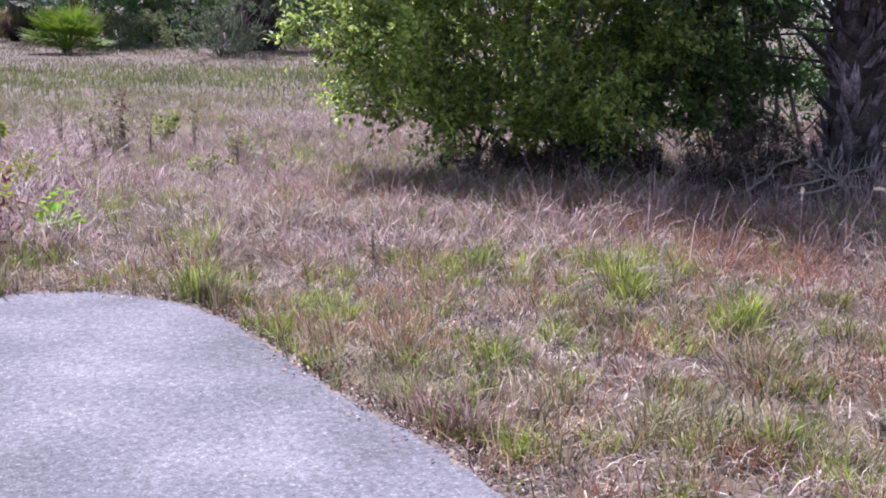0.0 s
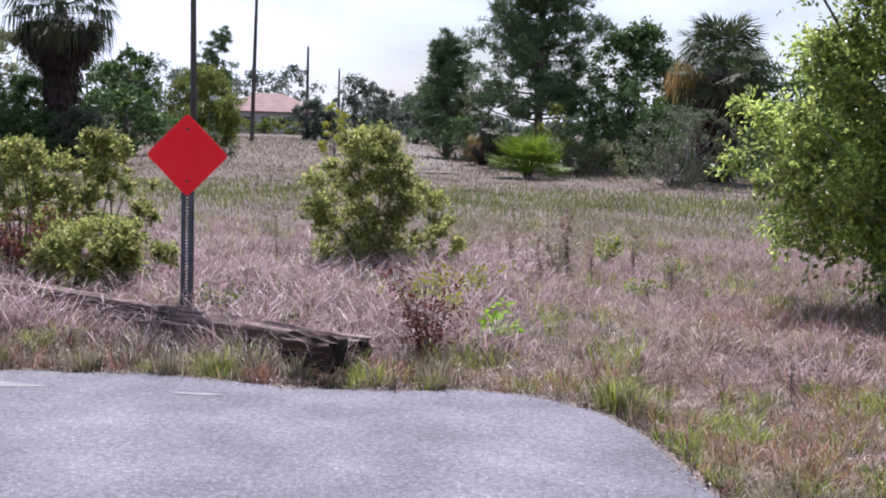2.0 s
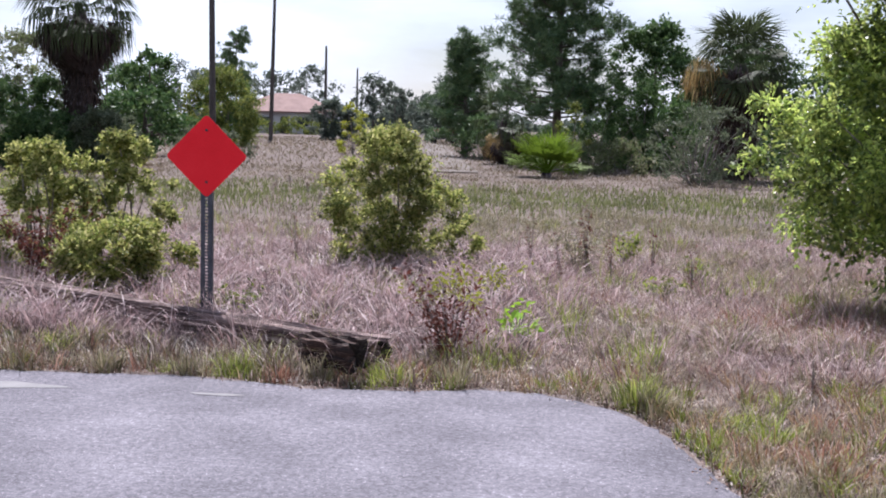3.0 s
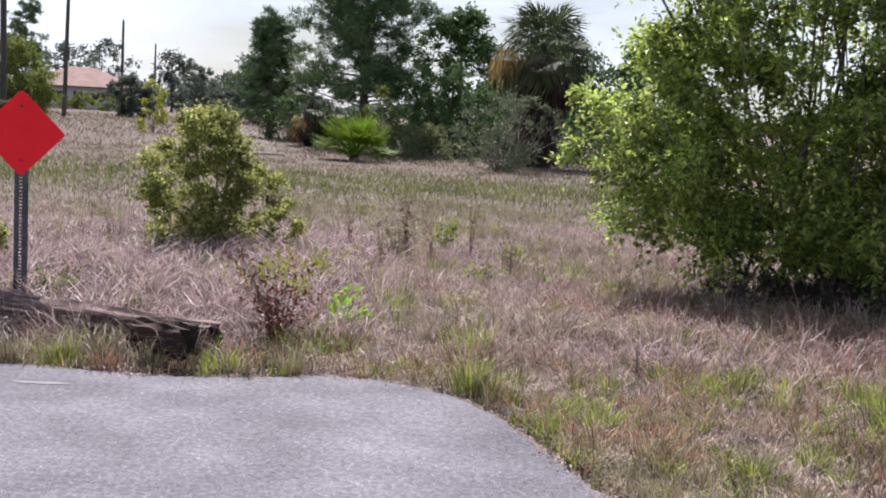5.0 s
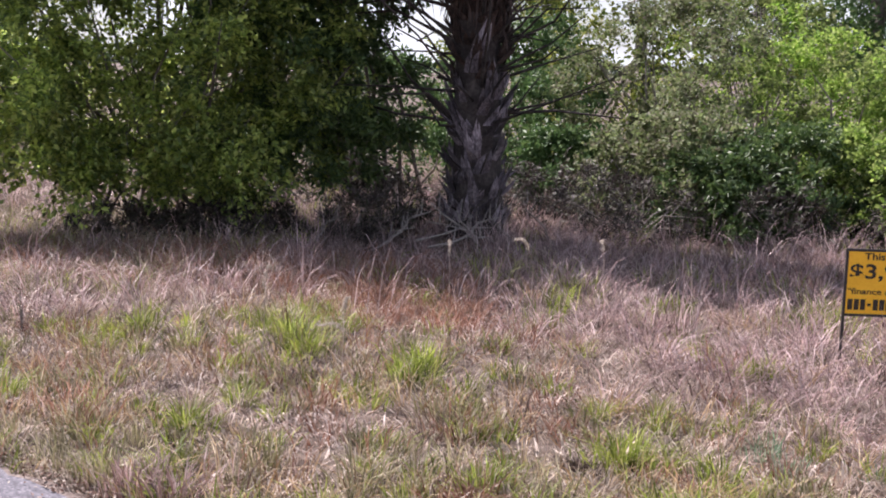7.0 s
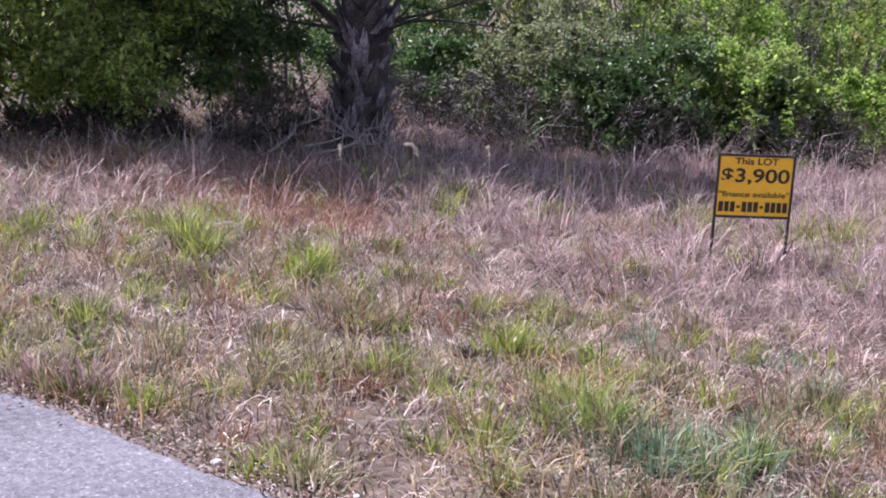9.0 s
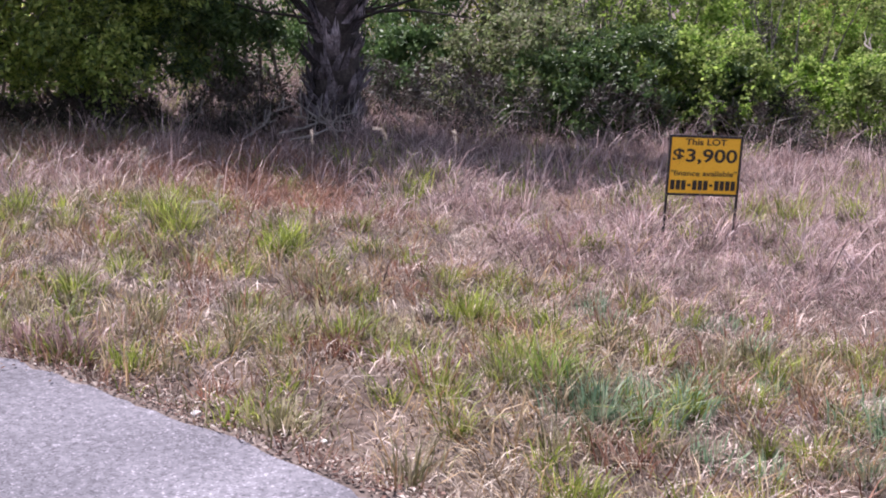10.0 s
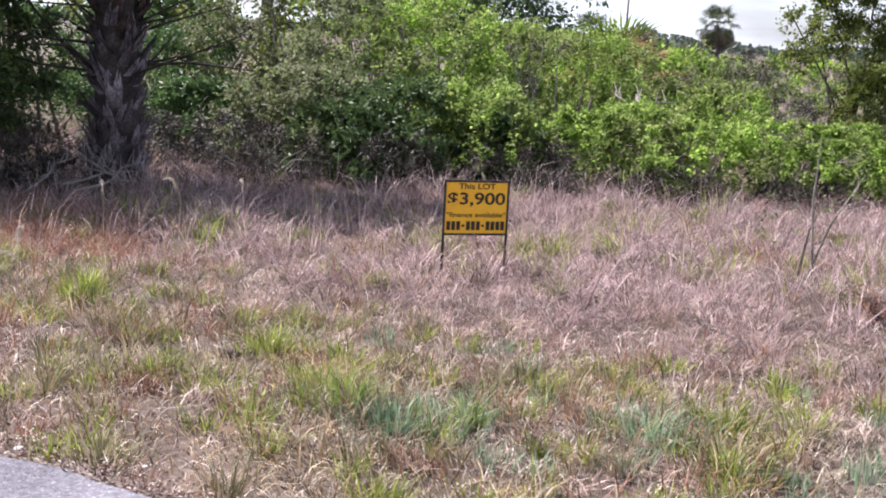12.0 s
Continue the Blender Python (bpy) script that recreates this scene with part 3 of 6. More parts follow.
def build_grass():
    # matted thatch
    x, y = sector(84000, 1.9, 13, a0=-27, a1=84, power=1.2)
    x, y, d = planted(x, y)
    h = rng.uniform(0.03, 0.10, len(x)) * (0.6 + 0.5 * np.clip(d / 0.8, 0, 1))
    stuff("thatch", blades("thatch", on_ground(x, y), h, rng.uniform(0.6, 3.0, len(x)), L_STRAW, rng.uniform(0.0022, 0.0050, len(x))), "matted straw-coloured dead grass on the verge", "dry grass")
    inlot = lambda u, v: chance(lot(u, v))
    verge = lambda u, v: chance(np.clip(1.1 - lot(u, v) * 0.95, 0, 1) * np.clip(0.7 + 0.3 * swell(u * 1.7, v * 1.7), 0.4, 1))
    both = lambda u, v: chance(np.full(len(u), 0.9))
    # fine grass of the lot
    x, y = sector(66000, 4.5, 16, a1=77, power=1.35)
    k = rng.uniform(size=len(x)) < 0.1 + 0.9 * lot(x, y)
    x, y, d = planted(x[k], y[k], 0.06)
    h = rng.uniform(0.07, 0.22, len(x)) * (0.85 + 0.2 * swell(x * 1.3, y * 1.3))
    stuff("dry_grass", blades("dry_grass", on_ground(x, y), h, rng.uniform(0.5, 3.0, len(x)), L_DRY, rng.uniform(0.0012, 0.0027, len(x))), "fine pinkish-brown dry grass, tangled and bent", "dry grass")
    layer("pale_tufts", 2500, 26, 0.055, 5, 17, 0.08, 0.21, 0.7, 2.8, L_PINK, "pale pinkish bunches of bent dry grass", "dry grass", inlot, w=0.0026)
    layer("brown_tufts", 1000, 26, 0.07, 5, 17, 0.12, 0.28, 0.6, 2.8, L_DRY, "brownish bunches of dry grass", "dry grass", inlot, w=0.0027)
    layer("umber_tufts", 400, 26, 0.09, 4, 17, 0.07, 0.22, 0.4, 2.2, L_UMBER, "dark umber dead grass between paler bunches", "dry grass", lambda u, v: chance(0.35 + 0.65 * lot(u, v)))
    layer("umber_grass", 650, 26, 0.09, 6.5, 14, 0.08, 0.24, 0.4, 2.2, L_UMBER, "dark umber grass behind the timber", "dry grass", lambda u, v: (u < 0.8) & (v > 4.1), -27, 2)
    layer("stalks", 420, 7, 0.05, 6, 17, 0.25, 0.5, 0.1, 0.9, L_PINK, "thin tall dry grass stalks", "dry grass", inlot, w=0.0022)
    layer("edge_stalks", 230, 8, 0.06, 7.5, 14, 0.25, 0.55, 0.2, 1.8, L_PINK, "pale dry stalks before the shaded thicket", "dry grass", lambda u, v: (v > 2.2) & (u > 5.8) & (u + 0.9 * v > 10.4) & (u + 0.9 * v < 12.8), 30, 77, w=0.0026)
    layer("straw_tufts", 5200, 26, 0.045, 2.0, 11, 0.04, 0.12, 0.4, 2.8, L_STRAW, "straw-coloured bunches on the verge", "dry grass", verge, w=0.0028)
    layer("russet_sprigs", 1100, 22, 0.05, 2.2, 12, 0.07, 0.19, 0.3, 1.4, L_RED, "russet dry sprigs on the verge", "dry grass", verge)
    # russet belt in front of the big shrub
    belt = lambda u, v: chance(np.exp(-((road_distance(u, v) - 3.3 - 0.3 * swell(u, v)) / 0.8) ** 2))
    # extra umber blades: their dark colour deepens the shade under shrub and palm
    layer("shade_grass", 520, 26, 0.10, 8, 13, 0.06, 0.20, 0.5, 2.4, L_UMBER, "dead grass coloured dark for the shade under the shrub and palm", "dry grass", lambda u, v: (v > 5.0 + 0.3 * swell(u, v)) & (u > 3.9) & (u < 10), 16, 50)
    layer("russet_grass", 1900, 22, 0.10, 6, 13, 0.08, 0.23, 0.5, 2.4, L_RED, "russet brown dry grass in front of the shrub", "dry grass", belt, 9, 35)
    left = lambda u, v: (u < 1.0) & (v > 4.3) & (road_distance(u, v) > 0.9)
    layer("arching_grass", 900, 12, 0.07, 6.5, 14, 0.24, 0.44, 0.8, 2.2, L_PINK, "long arching pale dry blades behind the timber", "dry grass", left, -27, 3, 0.0046)
    layer("bent_grass", 500, 12, 0.07, 6.0, 15, 0.20, 0.38, 0.6, 2.0, L_PINK, "long bent pale blades in the lot", "dry grass", inlot, 3, 77, 0.0040)
    # green and olive tufts
    layer("green_tufts", 1350, 52, 0.034, 2.2, 12, 0.05, 0.15, 0.2, 1.5, L_GREEN, "yellow-green grass tufts among the dry grass", "grass tufts", verge)
    layer("olive_tufts", 1400, 34, 0.036, 2.2, 13, 0.06, 0.17, 0.2, 1.3, L_OLIVE, "half-dry olive grass tufts on the verge", "grass tufts", verge)
    layer("lot_olive", 1500, 28, 0.10, 8, 21, 0.12, 0.26, 0.4, 2.0, L_OLIVE, "olive tufts scattered in the dry lot", "grass tufts", lambda u, v: (swell(u * 0.6, v * 0.6) > -0.2) & (u > -0.6), -12, 25)
    layer("lot_tan", 900, 24, 0.10, 7, 17, 0.10, 0.24, 0.6, 3.0, L_STRAW, "tan dry bunches in the lot", "dry grass", lambda u, v: (road_distance(u, v) > 0.8) & (u > 0.2), -8, 27, 0.0034)
    layer("orange_tufts", 1100, 26, 0.06, 2.2, 11, 0.07, 0.20, 0.5, 2.4, L_AMBER, "orange-tan dry bunches on the verge", "dry grass", verge)
    layer("lot_green", 230, 30, 0.08, 7, 18, 0.15, 0.3, 0.2, 1.2, L_GREEN, "scattered green tufts in the dry lot", "grass tufts", both)
    layer("bluish_tufts", 75, 44, 0.042, 3.0, 8.5, 0.05, 0.13, 0.1, 0.8, L_BLUE, "bluish green grass tufts near the asphalt", "grass tufts", lambda u, v: (lot(u, v) < 0.5) & (road_distance(u, v) > 0.5), 46, 77)
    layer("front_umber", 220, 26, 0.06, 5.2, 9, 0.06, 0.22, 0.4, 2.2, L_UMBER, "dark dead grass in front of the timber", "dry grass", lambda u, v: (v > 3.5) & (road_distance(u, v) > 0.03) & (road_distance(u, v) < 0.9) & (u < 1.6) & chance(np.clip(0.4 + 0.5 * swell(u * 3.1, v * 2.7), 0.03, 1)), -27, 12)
    layer("front_russet", 260, 26, 0.05, 5.2, 9, 0.08, 0.26, 0.3, 1.8, L_RED, "russet grass in front of the timber", "dry grass", lambda u, v: (v > 3.5) & (road_distance(u, v) > 0.03) & (road_distance(u, v) < 0.6) & (u < 1.6) & chance(np.clip(0.4 + 0.5 * swell(u * 3.1, v * 2.7), 0.03, 1)), -27, 12)
    layer("front_straw", 300, 30, 0.045, 5.2, 9, 0.08, 0.26, 0.4, 2.0, L_STRAW, "straw bunches in front of the timber", "dry grass", lambda u, v: (v > 3.5) & (road_distance(u, v) > 0.04) & (road_distance(u, v) < 0.7) & (u < 1.3) & chance(np.clip(0.4 + 0.5 * swell(u * 3.1, v * 2.7), 0.03, 1)), -27, 10)
    layer("front_tufts", 70, 110, 0.05, 5.2, 9, 0.10, 0.32, 0.3, 1.5, L_OLIVE, "olive grass tufts in front of the timber", "grass tufts", lambda u, v: (v > 3.5) & (road_distance(u, v) > 0.04) & (road_distance(u, v) < 0.55) & (u < 1.3) & chance(np.clip(0.4 + 0.5 * swell(u * 3.1, v * 2.7), 0.03, 1)), -27, 10)
    # fringe that hangs over the asphalt edge
    x, y = sector(110000, 2.0, 11, a1=84, power=1.2)
    d = road_distance(x, y)
    k = (d > 0.015) & (d < 0.26) & (rng.uniform(size=len(x)) < 0.1 + 0.55 * swell(x * 3.4, y * 3.4))
    x, y = x[k], y[k]
    stuff("edge_fringe", blades("edge_fringe", on_ground(x, y), rng.uniform(0.04, 0.19, len(x)), rng.uniform(0.3, 2.2, len(x)), L_OLIVE, rng.uniform(0.002, 0.004, len(x))), "ragged olive grass fringe along the asphalt", "grass fringe")
    # middle distance
    x, y = sector(46000, 13, 42, a1=40, power=1.2)
    strip = np.exp(-((y - 22.5) / 3.0) ** 2)
    k = rng.uniform(size=len(x)) < 1 - 0.97 * strip
    x, y = x[k], y[k]
    h = rng.uniform(0.12, 0.32, len(x)) * (0.8 + 0.25 * swell(x * 0.7, y * 0.7))
    stuff("far_dry_grass", blades("far_dry_grass", on_ground(x, y), h * 0.55, rng.uniform(0.7, 2.6, len(x)), L_FARDRY, 0.0003 * np.hypot(x, y + 3) * rng.uniform(0.5, 1.1, len(x))), "pinkish dry grass across the open lot", "dry grass")
    layer("far_pale_tufts", 1500, 16, 0.16, 13, 42, 0.08, 0.22, 0.5, 2.2, L_FARDRY, "brownish bunches of dry grass across the lot", "dry grass", lambda u, v: chance(1 - 0.9 * np.exp(-((v - 22.5) / 3.5) ** 2)), -27, 40, 0.001, 1.3, 0.00022)
    x, y = sector(50000, 16, 32, -27, 32)
    k = rng.uniform(size=len(x)) < np.exp(-((y - 22.5) / 4.0) ** 2)
    x, y = x[k], y[k]
    stuff("mown_strip", blades("mown_strip", on_ground(x, y), rng.uniform(0.05, 0.16, len(x)), rng.uniform(0.1, 0.8, len(x)), L_MOWN, rng.uniform(0.007, 0.015, len(x))), "short olive grass strip crossing the lot", "grass strip")
    x, y = sector(40000, 40, 120, -27, 30, power=1.2)
    stuff("distant_grass", blades("distant_grass", on_ground(x, y), rng.uniform(0.06, 0.22, len(x)), rng.uniform(0.3, 1.6, len(x)), L_FARDRY, 0.0005 * np.hypot(x, y) * rng.uniform(0.5, 1.0, len(x))), "dry grass beside the distant track", "dry grass")


build_grass()


def build_litter():
    """Dead leaves and bits along the asphalt's edge."""
    x, y = sector(240000, 1.9, 11, a1=84, power=1.2)
    d = road_distance(x, y)
    k = (d > -0.10) & (d < 0.16) & (rng.uniform(size=len(x)) < np.where(d < 0, 0.03 + 0.10 * swell(x * 4, y * 4), 0.85))
    x, y = x[k], y[k]
    P = np.stack([x, y, np.where(d[k] < 0.02, 0.010, 0.016)], 1)
    stuff("leaf_litter", leaves("leaf_litter", P, np.tile([0, 0, 1.0], (len(P), 1)), 0.021, L_LITTER, 0.5, 0.35), "dead leaves and bits along the asphalt edge", "leaf litter")


build_litter()


def grass_tuft(x, y, tall, spread, mat, label, n=130, seed=0):
    """One clump of grass that stands out from the rest."""
    r = np.random.default_rng(seed)
    a = r.uniform(0, 2 * np.pi, n)
    q = np.abs(r.normal(size=n)) * spread * 1.05
    px, py = x + np.cos(a) * q, y + np.sin(a) * q
    k = road_distance(px, py) > 0.02
    px, py, a = px[k], py[k], a[k] + r.normal(size=k.sum()) * 0.6
    me = blades("grass_tuft", on_ground(px, py), tall * 0.85 * r.uniform(0.3, 1.0, len(px)) ** 1.2, r.uniform(0.15, 1.6, len(px)), mat, r.uniform(0.0022, 0.0046, len(px)), heading=a, r=r)
    tagged(new("grass_tuft", me), label, "grass tuft", "grass tufts on the verge", kind="stuff")


TUFTS = [(1.53, 3.52, 0.32, 0.09, L_GREEN), (1.62, 3.40, 0.26, 0.07, L_OLIVE), (3.63, -0.20, 0.26, 0.09, L_LIMEGRASS), (3.73, 0.05, 0.24, 0.10, L_GREEN), (3.32, 0.66, 0.22, 0.08, L_GREEN), (4.0, 0.68, 0.28, 0.09, L_GREEN),
         (4.05, 2.21, 0.26, 0.08, L_GREEN), (3.73, 3.02, 0.28, 0.10, L_GREEN), (3.67, 2.72, 0.24, 0.09, L_GREEN), (2.68, 1.91, 0.22, 0.08, L_GREEN), (3.11, 3.57, 0.26, 0.08, L_GREEN), (3.88, 2.08, 0.24, 0.08, L_GREEN),
         (3.77, -0.70, 0.22, 0.11, L_BLUE), (4.22, -1.30, 0.24, 0.12, L_BLUE), (3.54, -0.54, 0.22, 0.10, L_BLUE), (4.55, -1.47, 0.22, 0.10, L_GREEN), (4.12, -1.70, 0.2, 0.09, L_GREEN), (2.17, 2.82, 0.22, 0.07, L_GREEN),
         (-1.75, 3.86, 0.26, 0.08, L_OLIVE), (-1.21, 3.86, 0.28, 0.09, L_OLIVE), (-0.91, 3.90, 0.26, 0.07, L_GREEN), (0.06, 3.85, 0.26, 0.08, L_GREEN), (-0.62, 3.80, 0.2, 0.06, L_RED), (2.58, 0.05, 0.2, 0.07, L_OLIVE), (3.22, 0.57, 0.2, 0.08, L_RED), (2.35, 1.15, 0.26, 0.09, L_DRY), (2.25, 1.35, 0.24, 0.07, L_DRY), (3.83, 0.74, 0.10, 0.05, L_UMBER), (3.45, 2.30, 0.14, 0.06, L_UMBER)]
for i, (x, y, tall, spread, mat) in enumerate(TUFTS):
    word = {"green_grass": "yellow-green", "olive_grass": "olive", "bluish_grass": "bluish green", "lime_grass": "bright lime-green", "russet_grass": "russet dry", "dry_grass": "purplish dry", "umber_grass": "dark umber dead"}[mat.name]
    grass_tuft(x, y, tall, spread, mat, word + " grass tuft standing out on the verge", 280 if i < 2 else 190, 300 + i)

# ---- plants ----


def lumps(centre, radii, count, size, r, foot=0.8, cone=False):
    """Clump centres in a domed crown: full at mid height, foot wide near the ground, mostly near the skin."""
    t = (np.arange(count) + r.uniform(0, 1, count)) / count
    k = np.where(t < 0.4, foot + (1 - foot) * t / 0.4, np.sqrt(np.clip(1 - ((t - 0.4) / 0.62) ** 2, 0.02, 1)))
    if cone:
        k = np.where(t < 0.2, foot + (1 - foot) * t / 0.2, 1 - 0.85 * (t - 0.2) / 0.8)
    a = r.uniform(0, 2 * np.pi, count)
    q = r.uniform(0.03, 1.0, count) ** 0.5 * k * (1 + 0.16 * np.sin(3 * a + 1.7 * centre[2]) + 0.1 * np.sin(5 * a))
    c = np.array(centre) + np.stack([np.cos(a) * q * radii[0], np.sin(a) * q * radii[1], (t * 2 - 1) * radii[2]], 1)
    return c, size * r.uniform(0.6, 1.35, count)


def bush(name, x, y, top, wide, mat, label, n=5000, leaf=0.06, low=0.1, count=34, lump=0.3, stems=7, seed=1, deep=None, aspect=0.5, bark=None, category="bush", group="", foot=0.8, shoots=0.35, cone=False):
    """A leafy bush: stems that fork from the base and a ragged crown of single leaves."""
    r = np.random.default_rng(seed)
    n = int(n * 0.62) if math.hypot(x, y) > 25 else n
    z0 = float(ground_z(np.array([x]), np.array([y]))[0])
    ob = root(name, x, y, z0)
    mid = (top + low) / 2
    radii = (wide, deep or wide, (top - low) / 2)
    c, rad = lumps((0, 0, mid), radii, count, lump * min(wide, top), r, foot, cone)
    c[:, 2] = np.clip(c[:, 2], low + rad * 0.4, top - rad * 0.5)
    for k in r.choice(count, min(count, stems), replace=False):
        q = c[k]
        b = np.array([r.normal() * 0.12 * wide, r.normal() * 0.12 * wide, -0.05])
        bend = b + (q - b) * 0.5 + np.array([0, 0, 0.08 * top]) + r.normal(size=3) * 0.08 * wide
        t = 0.006 + 0.008 * min(top, 4)
        part("stem", tube_mesh("stem", [[(b, t * r.uniform(0.6, 1)), (bend, t * 0.6), (q, t * 0.3), (q + unit(q - bend) * rad[k] * 0.8, t * 0.1)]], bark or M_TWIG, 5), None, ob)
    m = int(n * (1 + 0.3 * shoots) / 9)
    i = r.choice(count, m, p=rad ** 2 / np.sum(rad ** 2))
    out = unit(c[i] - np.array([0, 0, low + 0.25 * (top - low)]))
    d = unit(out * 0.7 + np.array([0, 0, 0.35]) + unit(r.normal(size=(m, 3))) * 0.9)
    far = np.where(r.uniform(size=m) < 0.18 * shoots + 0.04, r.uniform(1.2, 1.9, m), r.uniform(0.6, 1.15, m))
    P, T, N = sprays(c[i] + r.normal(size=(m, 3)) * rad[i][:, None] * 0.22, d, rad[i] * far, 9, leaf, r)
    k = P[:, 2] > 0.04
    part("foliage", leaf_quads("foliage", P[k], T[k], N[k], leaf, mat, aspect, r), None, ob)
    return tagged(ob, label, category, group)


def lobed_shrub(name, x, y, lobes, mat, label, n=60000, leaf=0.07, per=26, lump=0.34, seed=1, aspect=0.5, stems=12, category="shrub", gaps=-0.12, twigs=0):
    """A large shrub whose crown is several overlapping masses, each of clumps of single leaves."""
    r = np.random.default_rng(seed)
    ob = root(name, x, y, float(ground_z(np.array([x]), np.array([y]))[0]))
    c, rad, mid = [], [], []
    for lx, ly, lz, rx, ry, rz in lobes:
        big = np.array([rx, ry, rz])
        k = max(8, int(per * (rx * rz)))
        v = unit(r.normal(size=(k, 3)))
        p = np.array([lx, ly, lz]) + v * big * (1 - lump / min(rx, rz) * 0.6) * r.uniform(0.3, 1.08, (k, 1))
        p = p[[noise.noise(Vector(q) * 1.15 + Vector((seed, 0, 0))) > gaps for q in p]]
        c.append(p)
        rad.append(lump * r.uniform(0.5, 1.5, len(p)))
        mid.append(np.tile([lx, ly, lz - 0.3 * rz], (len(p), 1)))
    c, rad, mid = np.concatenate(c), np.concatenate(rad), np.concatenate(mid)
    for k in r.choice(len(c), stems, replace=False):
        q = c[k]
        b = np.array([r.normal() * 0.25 + 0.3, r.normal() * 0.25, -0.05])
        bend = b + (q - b) * 0.45 + r.normal(size=3) * np.array([0.12, 0.12, 0.08]) + np.array([0.25, 0.1, 0.0])
        part("stem", tube_mesh("stem", [[(b, 0.03 * r.uniform(0.6, 1)), (bend, 0.02), (q, 0.01), (q + unit(q - bend) * rad[k], 0.003)]], M_BARK, 6), None, ob)
    for k in r.choice(len(c), twigs, replace=False):
        q = c[k]
        e = q + unit(q * np.array([1, 1, 0.3])) * rad[k] * 0.9 + np.array([0, 0, 0.1])
        b = q * np.array([0.45, 0.45, 0.6]) + r.normal(size=3) * 0.12
        part("twig", tube_mesh("twig", [[(b, 0.011), ((b + q) / 2 + r.normal(size=3) * 0.08, 0.008), (q, 0.006), (e, 0.002)]], M_TWIG, 4), None, ob)
    m = n // 9
    i = r.choice(len(c), m, p=rad ** 2 / np.sum(rad ** 2))
    d = unit(unit(c[i] - mid[i]) * 0.7 + np.array([0, 0, 0.3]) + unit(r.normal(size=(m, 3))) * 0.95)
    far = np.where(r.uniform(size=m) < 0.06, r.uniform(1.0, 1.35, m), r.uniform(0.5, 1.0, m))
    P, T, N = sprays(c[i] + r.normal(size=(m, 3)) * rad[i][:, None] * 0.22, d, rad[i] * far, 9, leaf, r)
    k = P[:, 2] > 0.06
    part("foliage", leaf_quads("foliage", P[k], T[k], N[k], leaf, mat, aspect, r), None, ob)
    return tagged(ob, label, category)


def tree(name, x, y, height, wide, clear, mat, label, n=6000, leaf=0.15, count=40, lump=0.3, seed=1, thick=0.18, lean=0.0, category="tree", group=""):
    """A broad tree: tapered trunk, limbs to each clump and a ragged crown of leaves."""
    r = np.random.default_rng(seed)
    ob = root(name, x, y, float(ground_z(np.array([x]), np.array([y]))[0]))
    mid = (height + clear) / 2
    c, rad = lumps((lean, 0, mid), (wide, wide, (height - clear) / 2), count, lump * wide, r)
    fork = np.array([lean * 0.5, 0, clear + 0.25 * (height - clear)])
    part("trunk", tube_mesh("trunk", [[((0, 0, -0.1), thick * 1.3), ((lean * 0.15, 0.02, clear * 0.5), thick), (fork, thick * 0.75), ((lean * 0.8, 0, height * 0.85), thick * 0.2)]], M_BARK, 8), None, ob)
    paths = []
    for k in range(0, count, 2):
        s = fork + np.array([0, 0, r.uniform(-0.15, 0.4) * (height - clear) * 0.5])
        b = (s + c[k]) / 2 + np.array([0, 0, 0.06 * height])
        paths.append([(s, thick * 0.35), (b, thick * 0.22), (c[k], thick * 0.08)])
    for p in paths[:12]:
        part("limb", tube_mesh("limb", [p], M_BARK, 5), None, ob)
    m = n // 8
    i = r.choice(count, m, p=rad ** 2 / np.sum(rad ** 2))
    d = unit(unit(c[i] - np.array([lean, 0, mid])) * 0.7 + np.array([0, 0, 0.3]) + unit(r.normal(size=(m, 3))) * 0.95)
    P, T, N = sprays(c[i] + r.normal(size=(m, 3)) * rad[i][:, None] * 0.25, d, rad[i] * r.uniform(0.6, 1.35, m), 8, leaf, r)
    part("foliage", leaf_quads("foliage", P, T, N, leaf, mat, 0.5, r), None, ob)
    return tagged(ob, label, category, group)


